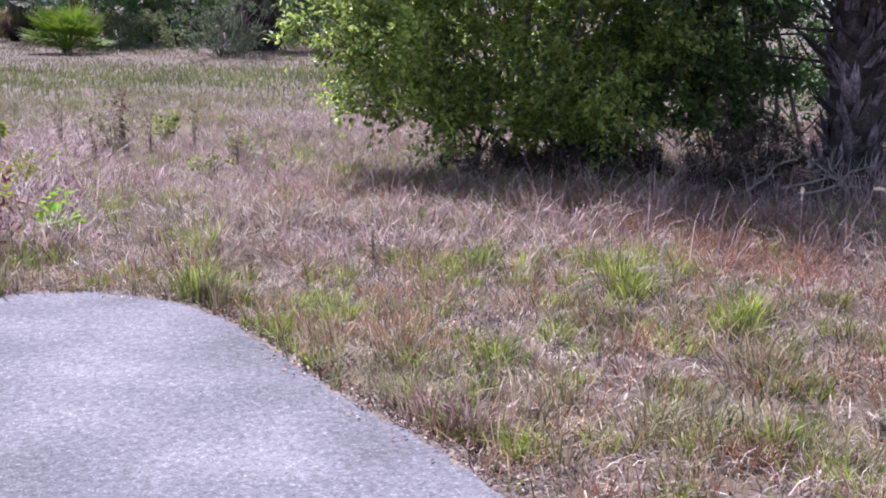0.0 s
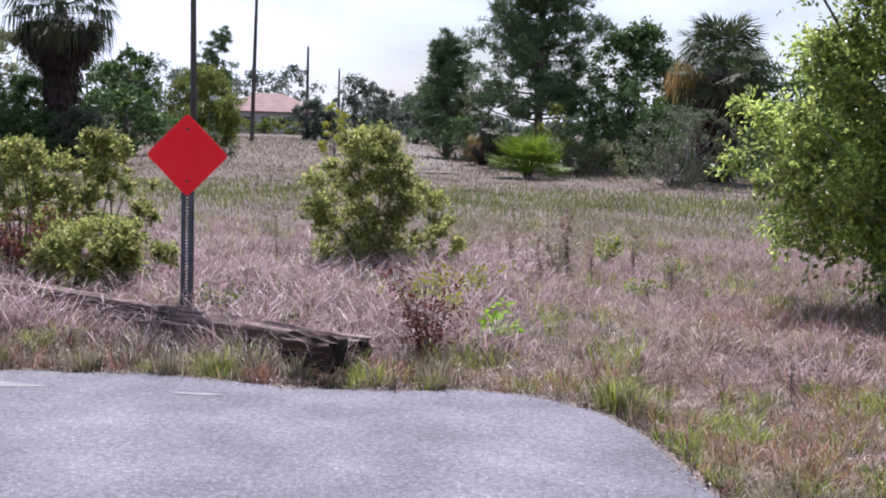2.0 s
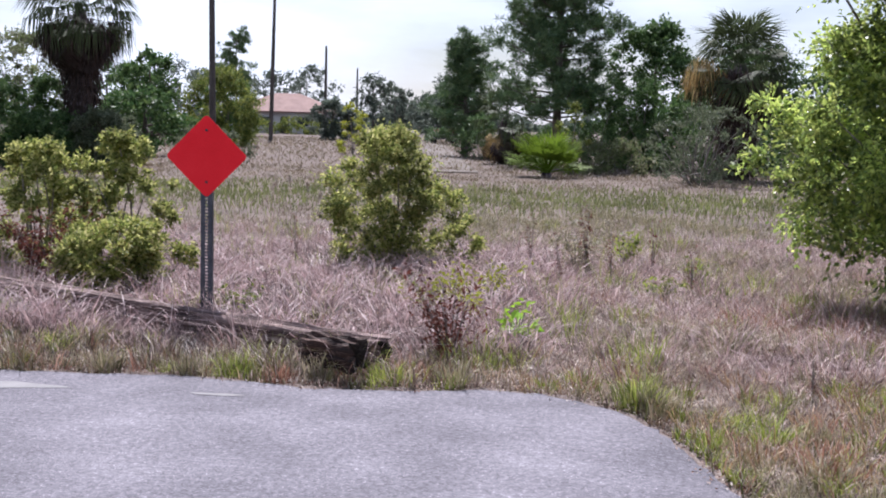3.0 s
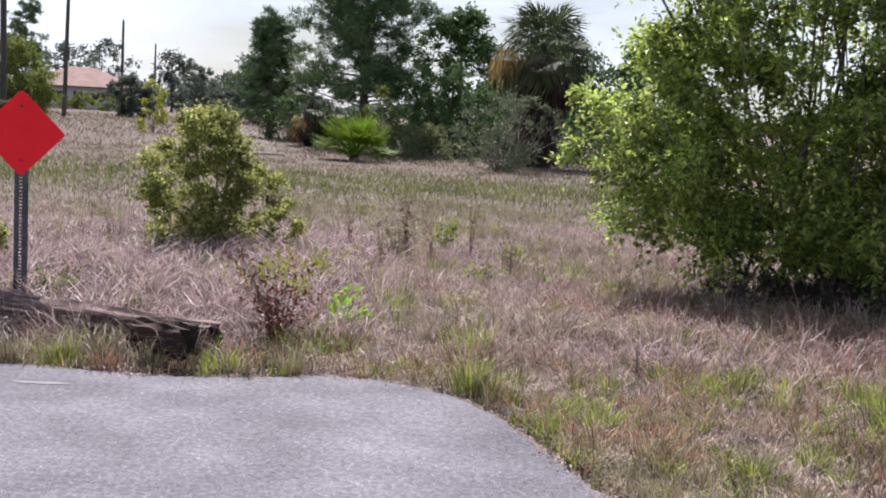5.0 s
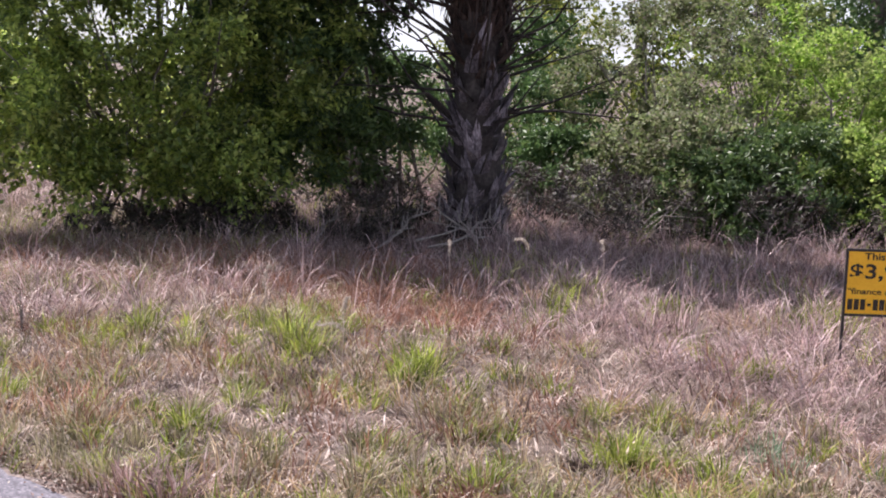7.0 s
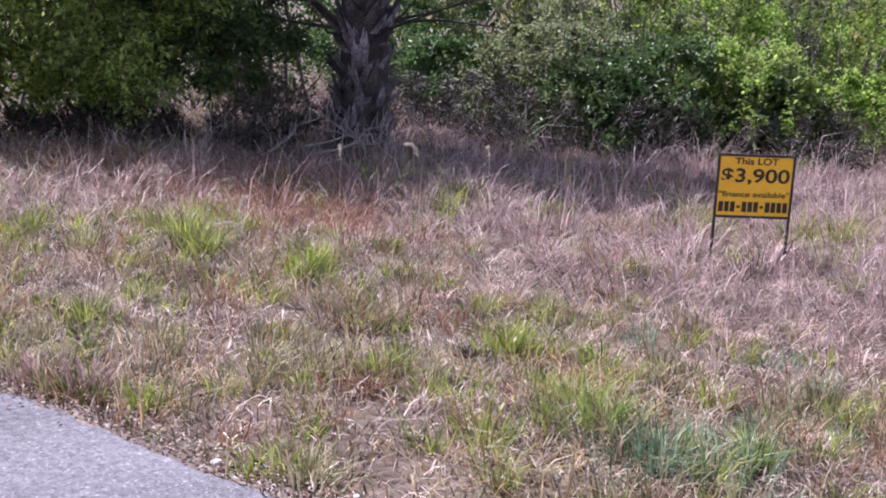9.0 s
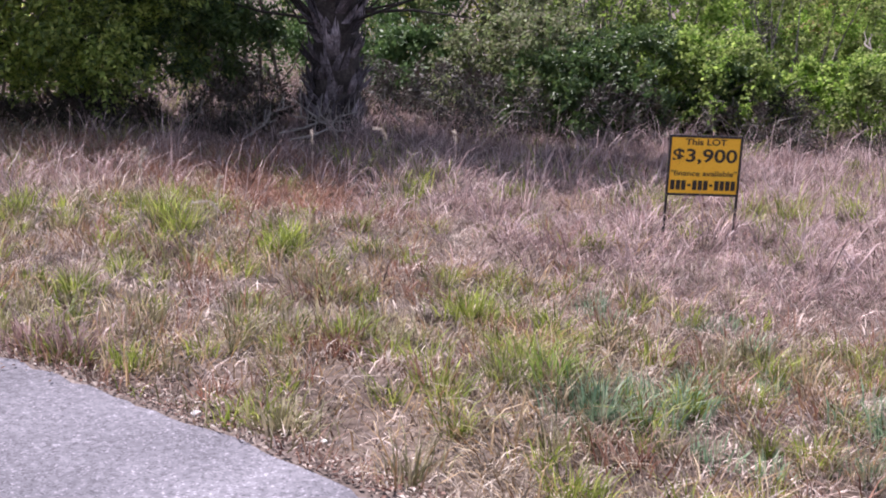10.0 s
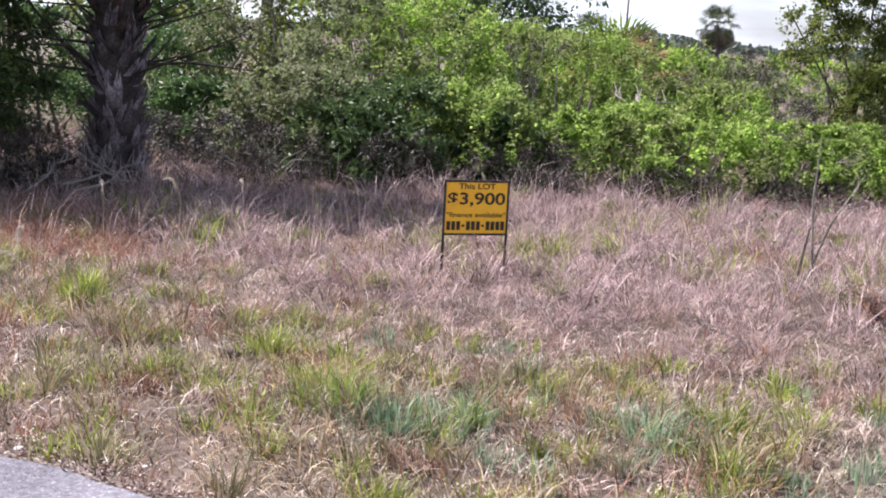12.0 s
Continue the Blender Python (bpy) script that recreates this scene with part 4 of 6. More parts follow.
def pine(name, x, y, height, wide, clear, label, n=9000, needle=0.22, seed=1, thick=0.16, limbs=46, width=0.10):
    """A pine: straight trunk, upswept limbs and bundles of needles at their outer ends."""
    r = np.random.default_rng(seed)
    ob = root(name, x, y, float(ground_z(np.array([x]), np.array([y]))[0]))
    part("trunk", tube_mesh("trunk", [[((0, 0, -0.1), thick * 1.2), ((0.05, 0, height * 0.4), thick * 0.85), ((-0.03, 0.03, height * 0.8), thick * 0.4), ((0, 0, height), 0.02)]], M_BARK, 8), None, ob)
    paths, c, rad = [], [], []
    for k in range(limbs):
        z = clear + (height - clear) * (k + r.uniform(0, 1)) / limbs
        f = 1 - ((z - clear) / (height - clear)) ** 1.5
        reach = wide * (0.35 + 0.65 * f) * r.uniform(0.55, 1.08)
        a = r.uniform(0, 2 * np.pi)
        d = np.array([math.cos(a), math.sin(a), 0])
        s = np.array([0, 0, z])
        e = s + d * reach + np.array([0, 0, reach * r.uniform(0.0, 0.45)])
        m = s + d * reach * 0.5 + np.array([0, 0, reach * 0.05])
        paths.append([(s, thick * 0.28), (m, thick * 0.18), (e, 0.012)])
        for q in r.uniform(0.4, 1.05, 7):
            c.append(s + (e - s) * q + r.normal(size=3) * 0.10 * wide)
            rad.append(wide * r.uniform(0.06, 0.135))
    for p in paths:
        part("limb", tube_mesh("limb", [p], M_BARK, 5), None, ob)
    c, rad = np.array(c), np.array(rad)
    m = n // 16
    i = r.choice(len(c), m, p=rad ** 2 / np.sum(rad ** 2))
    q = np.repeat(c[i] + r.normal(size=(m, 3)) * rad[i][:, None] * np.array([0.6, 0.6, 0.32]), 16, axis=0)
    T = unit(unit(r.normal(size=(len(q), 3))) + np.array([0, 0, 0.55]))
    part("needles", leaf_quads("needles", q, T, r.normal(size=(len(q), 3)), needle, L_PINE, width, r), None, ob)
    return tagged(ob, label, "pine tree")


def frond_mesh(name, mat, stalk, blade, droop, count=26, fold=0.3, seed=0):
    """A fan frond along +x: bare stalk, then a folded fan of narrow drooping segments."""
    r = np.random.default_rng(seed)
    V, F = [], []
    for i in range(4):
        t = i / 3
        px, pz = stalk * t, -0.05 * stalk * t * t
        w = 0.016 * (1 - 0.4 * t)
        V += [(px, -w, pz), (px, w, pz), (px, 0, pz + w)]
        if i:
            a = len(V) - 6
            F += [(a, a + 3, a + 5, a + 2), (a + 1, a + 2, a + 5, a + 4), (a, a + 1, a + 4, a + 3)]
    z0 = -0.05 * stalk
    hub = len(V) - 1
    for k in range(count):
        a = radians(-105 + 210 * (k + 0.5) / count + r.normal() * 3)
        ln = blade * (0.72 + 0.28 * math.cos(a * 0.75)) * r.uniform(0.85, 1.08)
        d = np.array([math.cos(a), math.sin(a), 0])
        s = np.array([-math.sin(a), math.cos(a), 0])
        w = blade * 0.024
        rise = fold * abs(math.sin(a))
        p0 = np.array([stalk, 0, z0])
        p1 = p0 + d * ln * 0.55 + np.array([0, 0, rise * ln * 0.4 - droop * ln * 0.12])
        p2 = p0 + d * ln * (0.97 - 0.25 * droop) + np.array([0, 0, rise * ln * 0.4 - droop * ln * r.uniform(0.4, 0.8)])
        b = len(V)
        V += [tuple(p1 + s * w), tuple(p1 - s * w), tuple(p2)]
        F += [(hub, b, b + 1), (b + 1, b, b + 2)]
    return mesh_py(name, V, F, mat)


FROND = [frond_mesh("frond", L_PALM, 0.85, 0.9, d, 34, seed=i) for i, d in enumerate((0.45, 0.85, 1.25))]
FROND_DEAD = [frond_mesh("dead_frond", L_DEAD, 0.8, 0.8, d, 34, 0.1, seed=5 + i) for i, d in enumerate((1.2, 1.6))]
FROND_TAN = [frond_mesh("dead_frond", L_ORANGE, 0.8, 0.75, d, 20, 0.1, seed=8 + i) for i, d in enumerate((1.1, 1.5))]
FROND_DEADTAN = frond_mesh("dead_frond", L_AMBER, 0.5, 0.5, 0.5, 22, 0.2, seed=15)
FROND_PALMETTO = [frond_mesh("frond", L_PALMETTO, 0.5, 0.5, d, 22, 0.35, seed=11 + i) for i, d in enumerate((0.1, 0.35))]


def place_frond(parent, me, z, a, pitch, scale, r, name="frond"):
    f = new(name, me)
    f.parent = parent
    f.matrix_basis = Matrix.Translation((0.04 * math.cos(a), 0.04 * math.sin(a), z)) @ Euler((r.normal() * 0.25, -pitch, a)).to_matrix().to_4x4() @ Matrix.Diagonal((scale, scale, scale, 1))
    return f


def boots(trunk_r, z0, z1, r, rows=11, per=7, only=None):
    """Crossed old leaf bases wrapped round a palm trunk: thick split wedges that point up and out."""
    V, F = [], []
    up = np.array([0, 0, 1.0])
    for i in range(rows):
        for j in range(per):
            if only and only != (i, j):
                continue
            a = (j + 0.5 * (i % 2)) * 2 * np.pi / per + r.normal() * 0.2
            z = z0 + (z1 - z0) * max(0.0, i + r.normal() * 0.8) / rows
            d, s = np.array([math.cos(a), math.sin(a), 0]), np.array([-math.sin(a), math.cos(a), 0])
            ln, w = r.uniform(0.12, 0.34), trunk_r * r.uniform(0.18, 0.5)
            o = d * trunk_r * 0.88 + up * z
            out, lean = r.uniform(0.03, 0.17), r.uniform(-0.9, 0.9)
            for side in (-1, 1):
                b = len(V)
                m = o + d * (0.05 + out * 0.4) + up * ln * 0.5 + s * (side * w * 0.42 + lean * w)
                tip = o + d * (0.03 + out) + up * ln * r.uniform(0.75, 1.1) + s * (side * w * r.uniform(0.1, 0.5) + lean * w * 2)
                V += [tuple(o + s * side * w), tuple(o + s * side * w * 0.08 + d * 0.03), tuple(m + s * side * 0.03), tuple(m - s * side * 0.025 + d * 0.012), tuple(tip), tuple(m - d * 0.035)]
                F += [(b, b + 1, b + 3, b + 2), (b + 2, b + 3, b + 4), (b, b + 2, b + 5), (b + 2, b + 4, b + 5), (b + 3, b + 5, b + 4), (b + 1, b + 5, b + 3)]
    return V, F


def shag(parent, spots, n, mat, r, long=0.5, name="dead_skirt", label="shaggy hanging dead fronds"):
    """Hanging ribbons of dead frond: spots are (x, y, z, rx, ry, rz) masses of them."""
    P, D = [], []
    for x, y, z, rx, ry, rz in spots:
        k = n // len(spots)
        v = unit(r.normal(size=(k, 3))) * r.uniform(0.2, 1.0, (k, 1)) ** 0.5
        P.append(np.array([x, y, z]) + v * np.array([rx, ry, rz]))
        D.append(v)
    P, D = np.concatenate(P), np.concatenate(D)
    k = len(P)
    s = unit(np.cross(r.normal(size=(k, 3)), np.array([0, 0, 1.0])))
    ln = long * r.uniform(0.4, 1.2, (k, 1))
    w = r.uniform(0.006, 0.016, (k, 1)) * (long / 0.5) ** 0.5
    out = D * np.array([1, 1, 0.2]) * ln * r.uniform(0.1, 0.7, (k, 1)) + r.normal(size=(k, 3)) * 0.12 * ln
    V = np.empty((k, 5, 3))
    m, e = P + out * 0.7 - np.array([0, 0, 0.42]) * ln, P + out - np.array([0, 0, 1.0]) * ln
    V[:, 0], V[:, 1], V[:, 2], V[:, 3], V[:, 4] = P - s * w * 0.6, P + s * w * 0.6, m + s * w, m - s * w, e
    L = (np.arange(k)[:, None] * 5 + np.array([0, 1, 2, 3, 3, 2, 4])).ravel()
    S = (np.arange(k)[:, None] * 7 + np.array([0, 4])).ravel()
    return tagged(part(name, mesh_np(name, V.reshape(-1, 3), L, S, mat), None, parent, label), kind="stuff")


def cabbage_palm(x, y, trunk, radius, label, fronds=30, dead=12, scale=1.0, seed=1, tan=False, stubs=0, bare=0.3, turn=0.0, skirt=(), hang=0, hangmat=None):
    """A cabbage palm: booted trunk, old stalks, a skirt of dead fronds and a round head of fan fronds."""
    r = np.random.default_rng(seed)
    ob = root("cabbage_palm", x, y, float(ground_z(np.array([x]), np.array([y]))[0]), turn)
    part("trunk", tube_mesh("trunk", [[((0, 0, -0.1), radius * 1.35), ((0.02, 0, trunk * 0.15), radius * 1.1), ((0.0, 0.03, trunk * 0.5), radius), ((-0.02, 0, trunk), radius * 0.95), ((0, 0, trunk + 0.4), radius * 0.5)]], M_STALK, 12), None, ob)
    rows, per = max(5, int(trunk / 0.125)), 9
    if stubs:
        for i in range(rows):
            for j in range(per):
                V, F = boots(radius, 0.05 + bare, trunk + 0.1, r, rows, per, (i, j))
                part("boot", mesh_py("boot", V, F, M_BOOT if i < rows * 0.42 else M_BOOTBROWN), None, ob)
    else:
        V, F = boots(radius, 0.05 + bare, trunk + 0.1, r, rows, per)
        tagged(part("boot_mantle", mesh_py("boot_mantle", V, F, M_BOOT), None, ob, "split grey old leaf bases"), kind="stuff")
    for k in range(stubs):
        z = 0.8 + (trunk - 0.8) * r.uniform(0.0, 0.95) ** 0.8
        a = r.uniform(0, 2 * np.pi) if k % 3 else r.choice([-0.5, 2.7]) + r.normal() * 0.35
        ln = r.uniform(0.3, 1.3)
        rise = r.uniform(0.05, 1.1)
        d = np.array([math.cos(a), math.sin(a), 0])
        p0 = d * radius * 0.8 + np.array([0, 0, z])
        p1 = p0 + d * ln * 0.5 + np.array([0, 0, ln * 0.5 * rise])
        p2 = p0 + d * ln + np.array([0, 0, ln * rise * r.uniform(0.4, 1.3)]) + r.normal(size=3) * 0.12
        part("stalk", tube_mesh("stalk", [[(p0, 0.017), (p1, 0.010 * r.uniform(0.7, 1.3)), (p2, 0.005)]], M_STALK, 4), None, ob)
    for k in range(dead):
        a = r.uniform(0, 2 * np.pi)
        kind = FROND_TAN if tan and math.cos(a + 0.5) < -0.1 and r.uniform() < 0.85 else FROND_DEAD
        place_frond(ob, kind[k % 2], trunk + r.uniform(-0.15, 0.2), a, r.uniform(-1.15, -0.55), scale * r.uniform(0.85, 1.1), r, "dead_frond")
    if hang:
        ring = [(0.75 * scale * math.cos(a), 0.75 * scale * math.sin(a), trunk - 0.1, 0.4 * scale, 0.4 * scale, 0.35 * scale) for a in np.arange(9) * 0.698]
        shag(ob, ring + [(0, 0, trunk - 0.2, 0.45 * scale, 0.45 * scale, 0.4 * scale)] * 3, hang, hangmat or L_DEAD, r, 0.75 * scale)
    for a, z, p in skirt:
        place_frond(ob, FROND_DEAD[0], z, radians(a), radians(p), scale * r.uniform(0.75, 0.95), r, "dead_frond")
    for k in range(fronds):
        a = k * 2.39996 + r.normal() * 0.2
        t = (k + 0.5) / fronds
        place_frond(ob, FROND[min(2, int((1 - t) * 3))], trunk + 0.1 + 0.4 * t * scale, a, -0.45 + 1.75 * t, scale * r.uniform(0.88, 1.1), r)
    return tagged(ob, label, "palm tree")


def palmetto(x, y, scale, label, n=22, seed=1, kind=None, lift=0.0):
    r = np.random.default_rng(seed)
    ob = root("saw_palmetto", x, y, float(ground_z(np.array([x]), np.array([y]))[0]))
    for k in (-1, 0, 1):
        part("stem", tube_mesh("stem", [[((0.1 * k, 0, -0.05), 0.07), ((0.1 * k, 0.05, 0.12 + lift), 0.06), ((0.12 * k, 0.02, 0.22 + lift), 0.03)]], M_BOOT, 6), None, ob)
    for k in range(n):
        a = k * 2.39996
        place_frond(ob, (kind or FROND_PALMETTO)[k % 2], 0.12 + lift, a, r.uniform(0.15, 1.35), scale * r.uniform(0.8, 1.2), r)
    return tagged(ob, label, "palmetto")


# near things of the lot
# first two lobes are out of view, added to shade the grass in front
lobed_shrub("large_shrub", 4.62, 7.8, [(0.2, -0.2, 4.3, 1.0, 0.9, 0.9), (1.5, -0.3, 4.1, 1.1, 0.9, 0.9), (-1.15, -0.2, 1.1, 0.75, 0.8, 0.6), (-0.75, -0.4, 0.62, 0.8, 0.7, 0.4), (0.25, -0.75, 0.45, 0.7, 0.5, 0.32), (-1.15, 0.0, 1.55, 1.05, 1.0, 0.95), (-0.7, -0.2, 1.0, 0.85, 0.9, 0.65), (-0.55, 0.0, 2.6, 1.15, 1.1, 1.2), (0.1, 0.1, 3.7, 1.2, 1.1, 1.3), (0.3, 0.1, 4.7, 0.9, 1.0, 0.9), (-0.8, -0.1, 2.2, 0.9, 0.9, 0.9), (-0.1, -0.3, 1.15, 0.9, 0.9, 0.85), (-0.9, -0.1, 0.85, 0.75, 0.8, 0.45), (0.0, -0.5, 0.7, 0.9, 0.8, 0.42), (0.9, -0.7, 0.7, 0.9, 0.7, 0.5), (1.2, 0.1, 2.9, 1.1, 1.1, 1.3), (0.55, -0.9, 1.2, 0.9, 0.8, 0.9), (0.4, -0.7, 2.4, 1.0, 0.9, 1.1), (1.1, -0.6, 1.5, 0.9, 0.8, 1.1)],
            L_SHRUB, "large dense green shrub with glossy leaves over shaded grass", n=108000, leaf=0.058, seed=3, lump=0.24, per=46, gaps=-0.5, stems=16, twigs=70, aspect=0.56)
bush("shrub", -0.92, 9.5, 1.42, 0.66, L_PALEBUSH, "upright olive-green bush with pale tips in dry grass", n=26000, leaf=0.041, low=0.06, count=120, lump=0.19, seed=4, shoots=0.7, stems=14)
bush("shrub", -0.02, 9.2, 0.55, 0.18, L_PALEBUSH, "small yellow-green bush beside the larger one", n=1100, leaf=0.045, low=0.1, count=10, lump=0.5, stems=4, seed=5)
bush("shrub", -4.1, 8.0, 1.28, 0.5, L_PALEBUSH, "olive-green bush with pale tips in dry grass", n=11000, leaf=0.045, count=70, lump=0.2, shoots=0.7, stems=10, seed=6)
bush("shrub", -3.4, 8.35, 1.36, 0.45, L_PALEBUSH, "olive-green bush behind the red marker", n=11000, leaf=0.045, count=70, lump=0.2, shoots=0.7, stems=10, seed=7)
bush("shrub", -2.95, 7.1, 0.6, 0.55, L_PALEBUSH, "low spreading yellow-green bush", n=11000, leaf=0.045, count=70, lump=0.2, shoots=0.7, stems=10, seed=8)
near_palm = cabbage_palm(7.08, 6.0, 3.0, 0.20, "cabbage palm with a rough booted trunk and dead stalks", fronds=32, dead=0, scale=0.8, seed=9, stubs=112, bare=0.0)
shag(near_palm, [(0, 0, 2.2, 0.28, 0.28, 0.25), (0, 0, 2.6, 0.31, 0.31, 0.35), (0, 0, 3.15, 0.38, 0.38, 0.4)], 2400, L_DEAD, np.random.default_rng(71), 0.24, "brown_fibre", "brown shaggy fibre round the upper trunk")
shag(near_palm, [(-0.72, 0.45, 2.78, 0.36, 0.36, 0.24), (-0.5, 0.36, 2.85, 0.25, 0.3, 0.28), (-1.0, 0.6, 2.85, 0.3, 0.35, 0.25), (-0.75, 0.5, 3.05, 0.4, 0.36, 0.25), (0.1, 0.7, 3.3, 0.5, 0.3, 0.3), (0.6, -0.1, 3.6, 0.35, 0.4, 0.25), (-0.4, -0.5, 3.6, 0.4, 0.3, 0.25)], 4200, L_DEAD, np.random.default_rng(72), 0.55)


# shaded low and right masses of the shrub, darkened by leaf colour
lobed_shrub("large_shrub", 6.9, 8.0, [(-1.5, -0.6, 0.8, 0.9, 0.8, 0.7), (-0.8, -1.0, 0.8, 0.8, 0.7, 0.65), (-1.3, -0.5, 1.7, 0.9, 0.9, 0.9), (-0.6, -0.8, 1.6, 0.8, 0.8, 0.9), (-1.0, -0.4, 2.8, 1.0, 0.9, 1.1), (-0.2, -0.2, 3.6, 1.1, 1.0, 1.0), (-0.1, -0.5, 2.4, 0.6, 0.7, 0.7), (-0.1, -0.9, 1.1, 0.5, 0.5, 0.6)],
            L_SHADE, "shaded side of the shrub in darkened leaves, merging with the palm", n=46000, leaf=0.058, seed=13, lump=0.2, per=46, gaps=-0.25, twigs=50)

# vine thicket behind the board
VINES = [(9.4, 5.9, 1.05, 1.0), (10.6, 4.4, 0.95, 1.1), (11.7, 3.1, 0.85, 1.1), (12.9, 1.7, 0.75, 1.1), (14.2, 0.4, 0.6, 1.2), (11.2, 7.6, 2.3, 1.4), (12.5, 6.4, 1.95, 1.4),
         (13.8, 5.2, 1.6, 1.4), (15.2, 4.2, 1.05, 1.4), (16.8, 2.2, 0.6, 1.2), (14.6, 9.4, 2.7, 1.7), (16.6, 8.2, 1.7, 1.6), (18.6, 6.8, 1.5, 1.7), (20.6, 6.4, 1.15, 1.6), (22.5, 8.4, 1.4, 2.2), (17.5, 0.0, 0.55, 1.4), (20.5, 2.4, 0.9, 1.8)]
DULL = (0, 5, 13, 16)
for i, (x, y, top, wide) in enumerate(VINES):
    bush("vine_thicket", x, y, top, wide, L_GREYVINE if i in DULL else L_VINE, "grey-green scrub half smothered by vines" if i in DULL else "bright green vines smothering a low thicket", n=int((12500 if i < 10 else 4200) * wide), leaf=0.046 if i < 10 else 0.08, low=0.05, count=110, lump=0.16, stems=16, seed=20 + i, aspect=0.7, category="thicket", group="vine thickets behind the board", shoots=0.6)
for i, (x, y, top, wide) in enumerate([(12.0, 4.6, 1.5, 0.5), (15.6, 5.4, 1.7, 0.7), (17.6, 4.6, 1.5, 0.8), (18.8, 3.8, 1.25, 0.8), (14.4, 2.4, 0.95, 0.5), (13.0, 8.0, 2.4, 0.6), (16.4, 1.4, 0.9, 0.6)]):
    bush("bare_brush", x, y, top, wide, L_BRUSH, "bare grey-brown twigs sticking out of the vines", n=1500, leaf=0.08, low=0.3, count=30, lump=0.25, stems=22, seed=270 + i, aspect=0.12, category="dead brush", group="bare brush among the vines")
lobed_shrub("broad_tree", 18.2, 3.0, [(0, -0.2, 0.9, 0.9, 0.9, 0.8), (0.3, -0.5, 2.0, 1.0, 0.9, 1.1), (0.0, 0.2, 3.2, 1.0, 1.0, 1.0), (-0.3, 0.5, 2.0, 0.7, 0.7, 0.8)], L_BUSH, "feathery green tree beyond the vine thicket", n=34000, leaf=0.06, seed=281, per=60, lump=0.2, gaps=-0.4, stems=6, category="tree")
tree("broad_tree", 24.0, 14.5, 6.0, 3.2, 1.6, L_DARK, "dark shady tree above the vine thicket", n=32000, leaf=0.12, count=120, lump=0.2, seed=42)
tree("broad_tree", 14.6, 12.0, 3.8, 1.9, 0.3, L_BUSH, "light green tree behind the palm", n=11000, leaf=0.10, count=60, lump=0.24, seed=43)
for i, (x, y, top, wide) in enumerate([(9.9, 9.4, 1.3, 1.0), (9.3, 7.4, 0.8, 0.7), (8.6, 9.6, 1.6, 1.1), (7.5, 10.4, 1.4, 1.1)]):
    bush("shrub", x, y, top, wide, L_DARK, "dark undergrowth behind the palm", n=6000, leaf=0.07, count=40, lump=0.24, seed=44 + i)
for i, (x, y, top, wide) in enumerate([(26, 12.5, 1.5, 2.4), (30, 8.5, 1.3, 2.6), (34, 16, 1.6, 3.0), (29, 18.5, 1.8, 2.6), (40, 20, 1.6, 3.4), (38, 11, 1.3, 3.2), (46, 14, 1.5, 3.6), (50, 26, 1.8, 4.0), (24.5, 10, 1.3, 1.8)]):
    bush("thicket", x, y, top, wide, L_VINE if i % 2 else L_GREY, "green scrub beyond the vine thicket", n=2600, leaf=0.17, low=0.05, count=50, lump=0.22, stems=4, seed=200 + i, category="thicket", group="scrub beyond the vines")
for i, (x, y, top, wide) in enumerate([(11.4, 11.0, 2.2, 1.3), (13.2, 14.0, 3.0, 1.8)]):
    bush("shrub", x, y, top, wide, L_DARK if i % 2 == 0 else L_BUSH, "dense scrub behind the shrub and palm", n=9000, leaf=0.08, low=0.08, count=60, lump=0.22, seed=220 + i)
cabbage_palm(71.8, 31.7, 2.6, 0.22, "distant cabbage palm against the sky", fronds=26, dead=8, scale=0.95, seed=48, bare=0.6, hang=1200, hangmat=L_GREYFROND)
cabbage_palm(59.5, 33.4, 1.5, 0.22, "distant cabbage palm above the thicket", fronds=26, dead=8, scale=0.95, seed=49, bare=0.6, hang=1200, hangmat=L_GREYFROND)
palmetto(16.7, 6.35, 1.2, "half-dead palmetto with browned fronds", 30, 47, [FROND_DEADTAN, FROND_PALMETTO[1]], 0.75)

# added bushes in shade-coloured leaves, making the dark hollow in the vines
for i, (x, y, top, wide) in enumerate([(9.9, 4.9, 1.0, 0.75), (9.2, 5.0, 0.8, 0.7), (10.5, 4.1, 0.7, 0.5)]):
    bush("shrub", x, y, top, wide, L_SHADE, "dark bush added for the shaded hollow before the vines", n=8000, leaf=0.055, low=0.03, count=60, lump=0.22, seed=640 + i)
# dead brush in near-black colour, which also deepens the shade at the plants' feet
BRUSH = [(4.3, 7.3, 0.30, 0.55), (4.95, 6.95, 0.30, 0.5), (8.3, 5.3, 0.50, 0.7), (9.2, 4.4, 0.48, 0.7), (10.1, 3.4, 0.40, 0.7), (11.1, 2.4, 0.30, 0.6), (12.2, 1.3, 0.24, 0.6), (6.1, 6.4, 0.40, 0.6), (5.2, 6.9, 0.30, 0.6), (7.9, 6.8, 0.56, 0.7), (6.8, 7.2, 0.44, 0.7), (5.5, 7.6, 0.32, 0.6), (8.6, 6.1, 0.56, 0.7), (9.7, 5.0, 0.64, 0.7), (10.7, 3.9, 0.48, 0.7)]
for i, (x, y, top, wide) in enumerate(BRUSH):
    bush("dead_brush", x, y, top, wide, L_BRUSH, "tangled dead brush, coloured dark for the shade below the vines", n=1900, leaf=0.085, low=0.02, count=46, lump=0.2, stems=26, seed=240 + i, aspect=0.14, category="dead brush", group="dead brush below the vines", shoots=0.9)

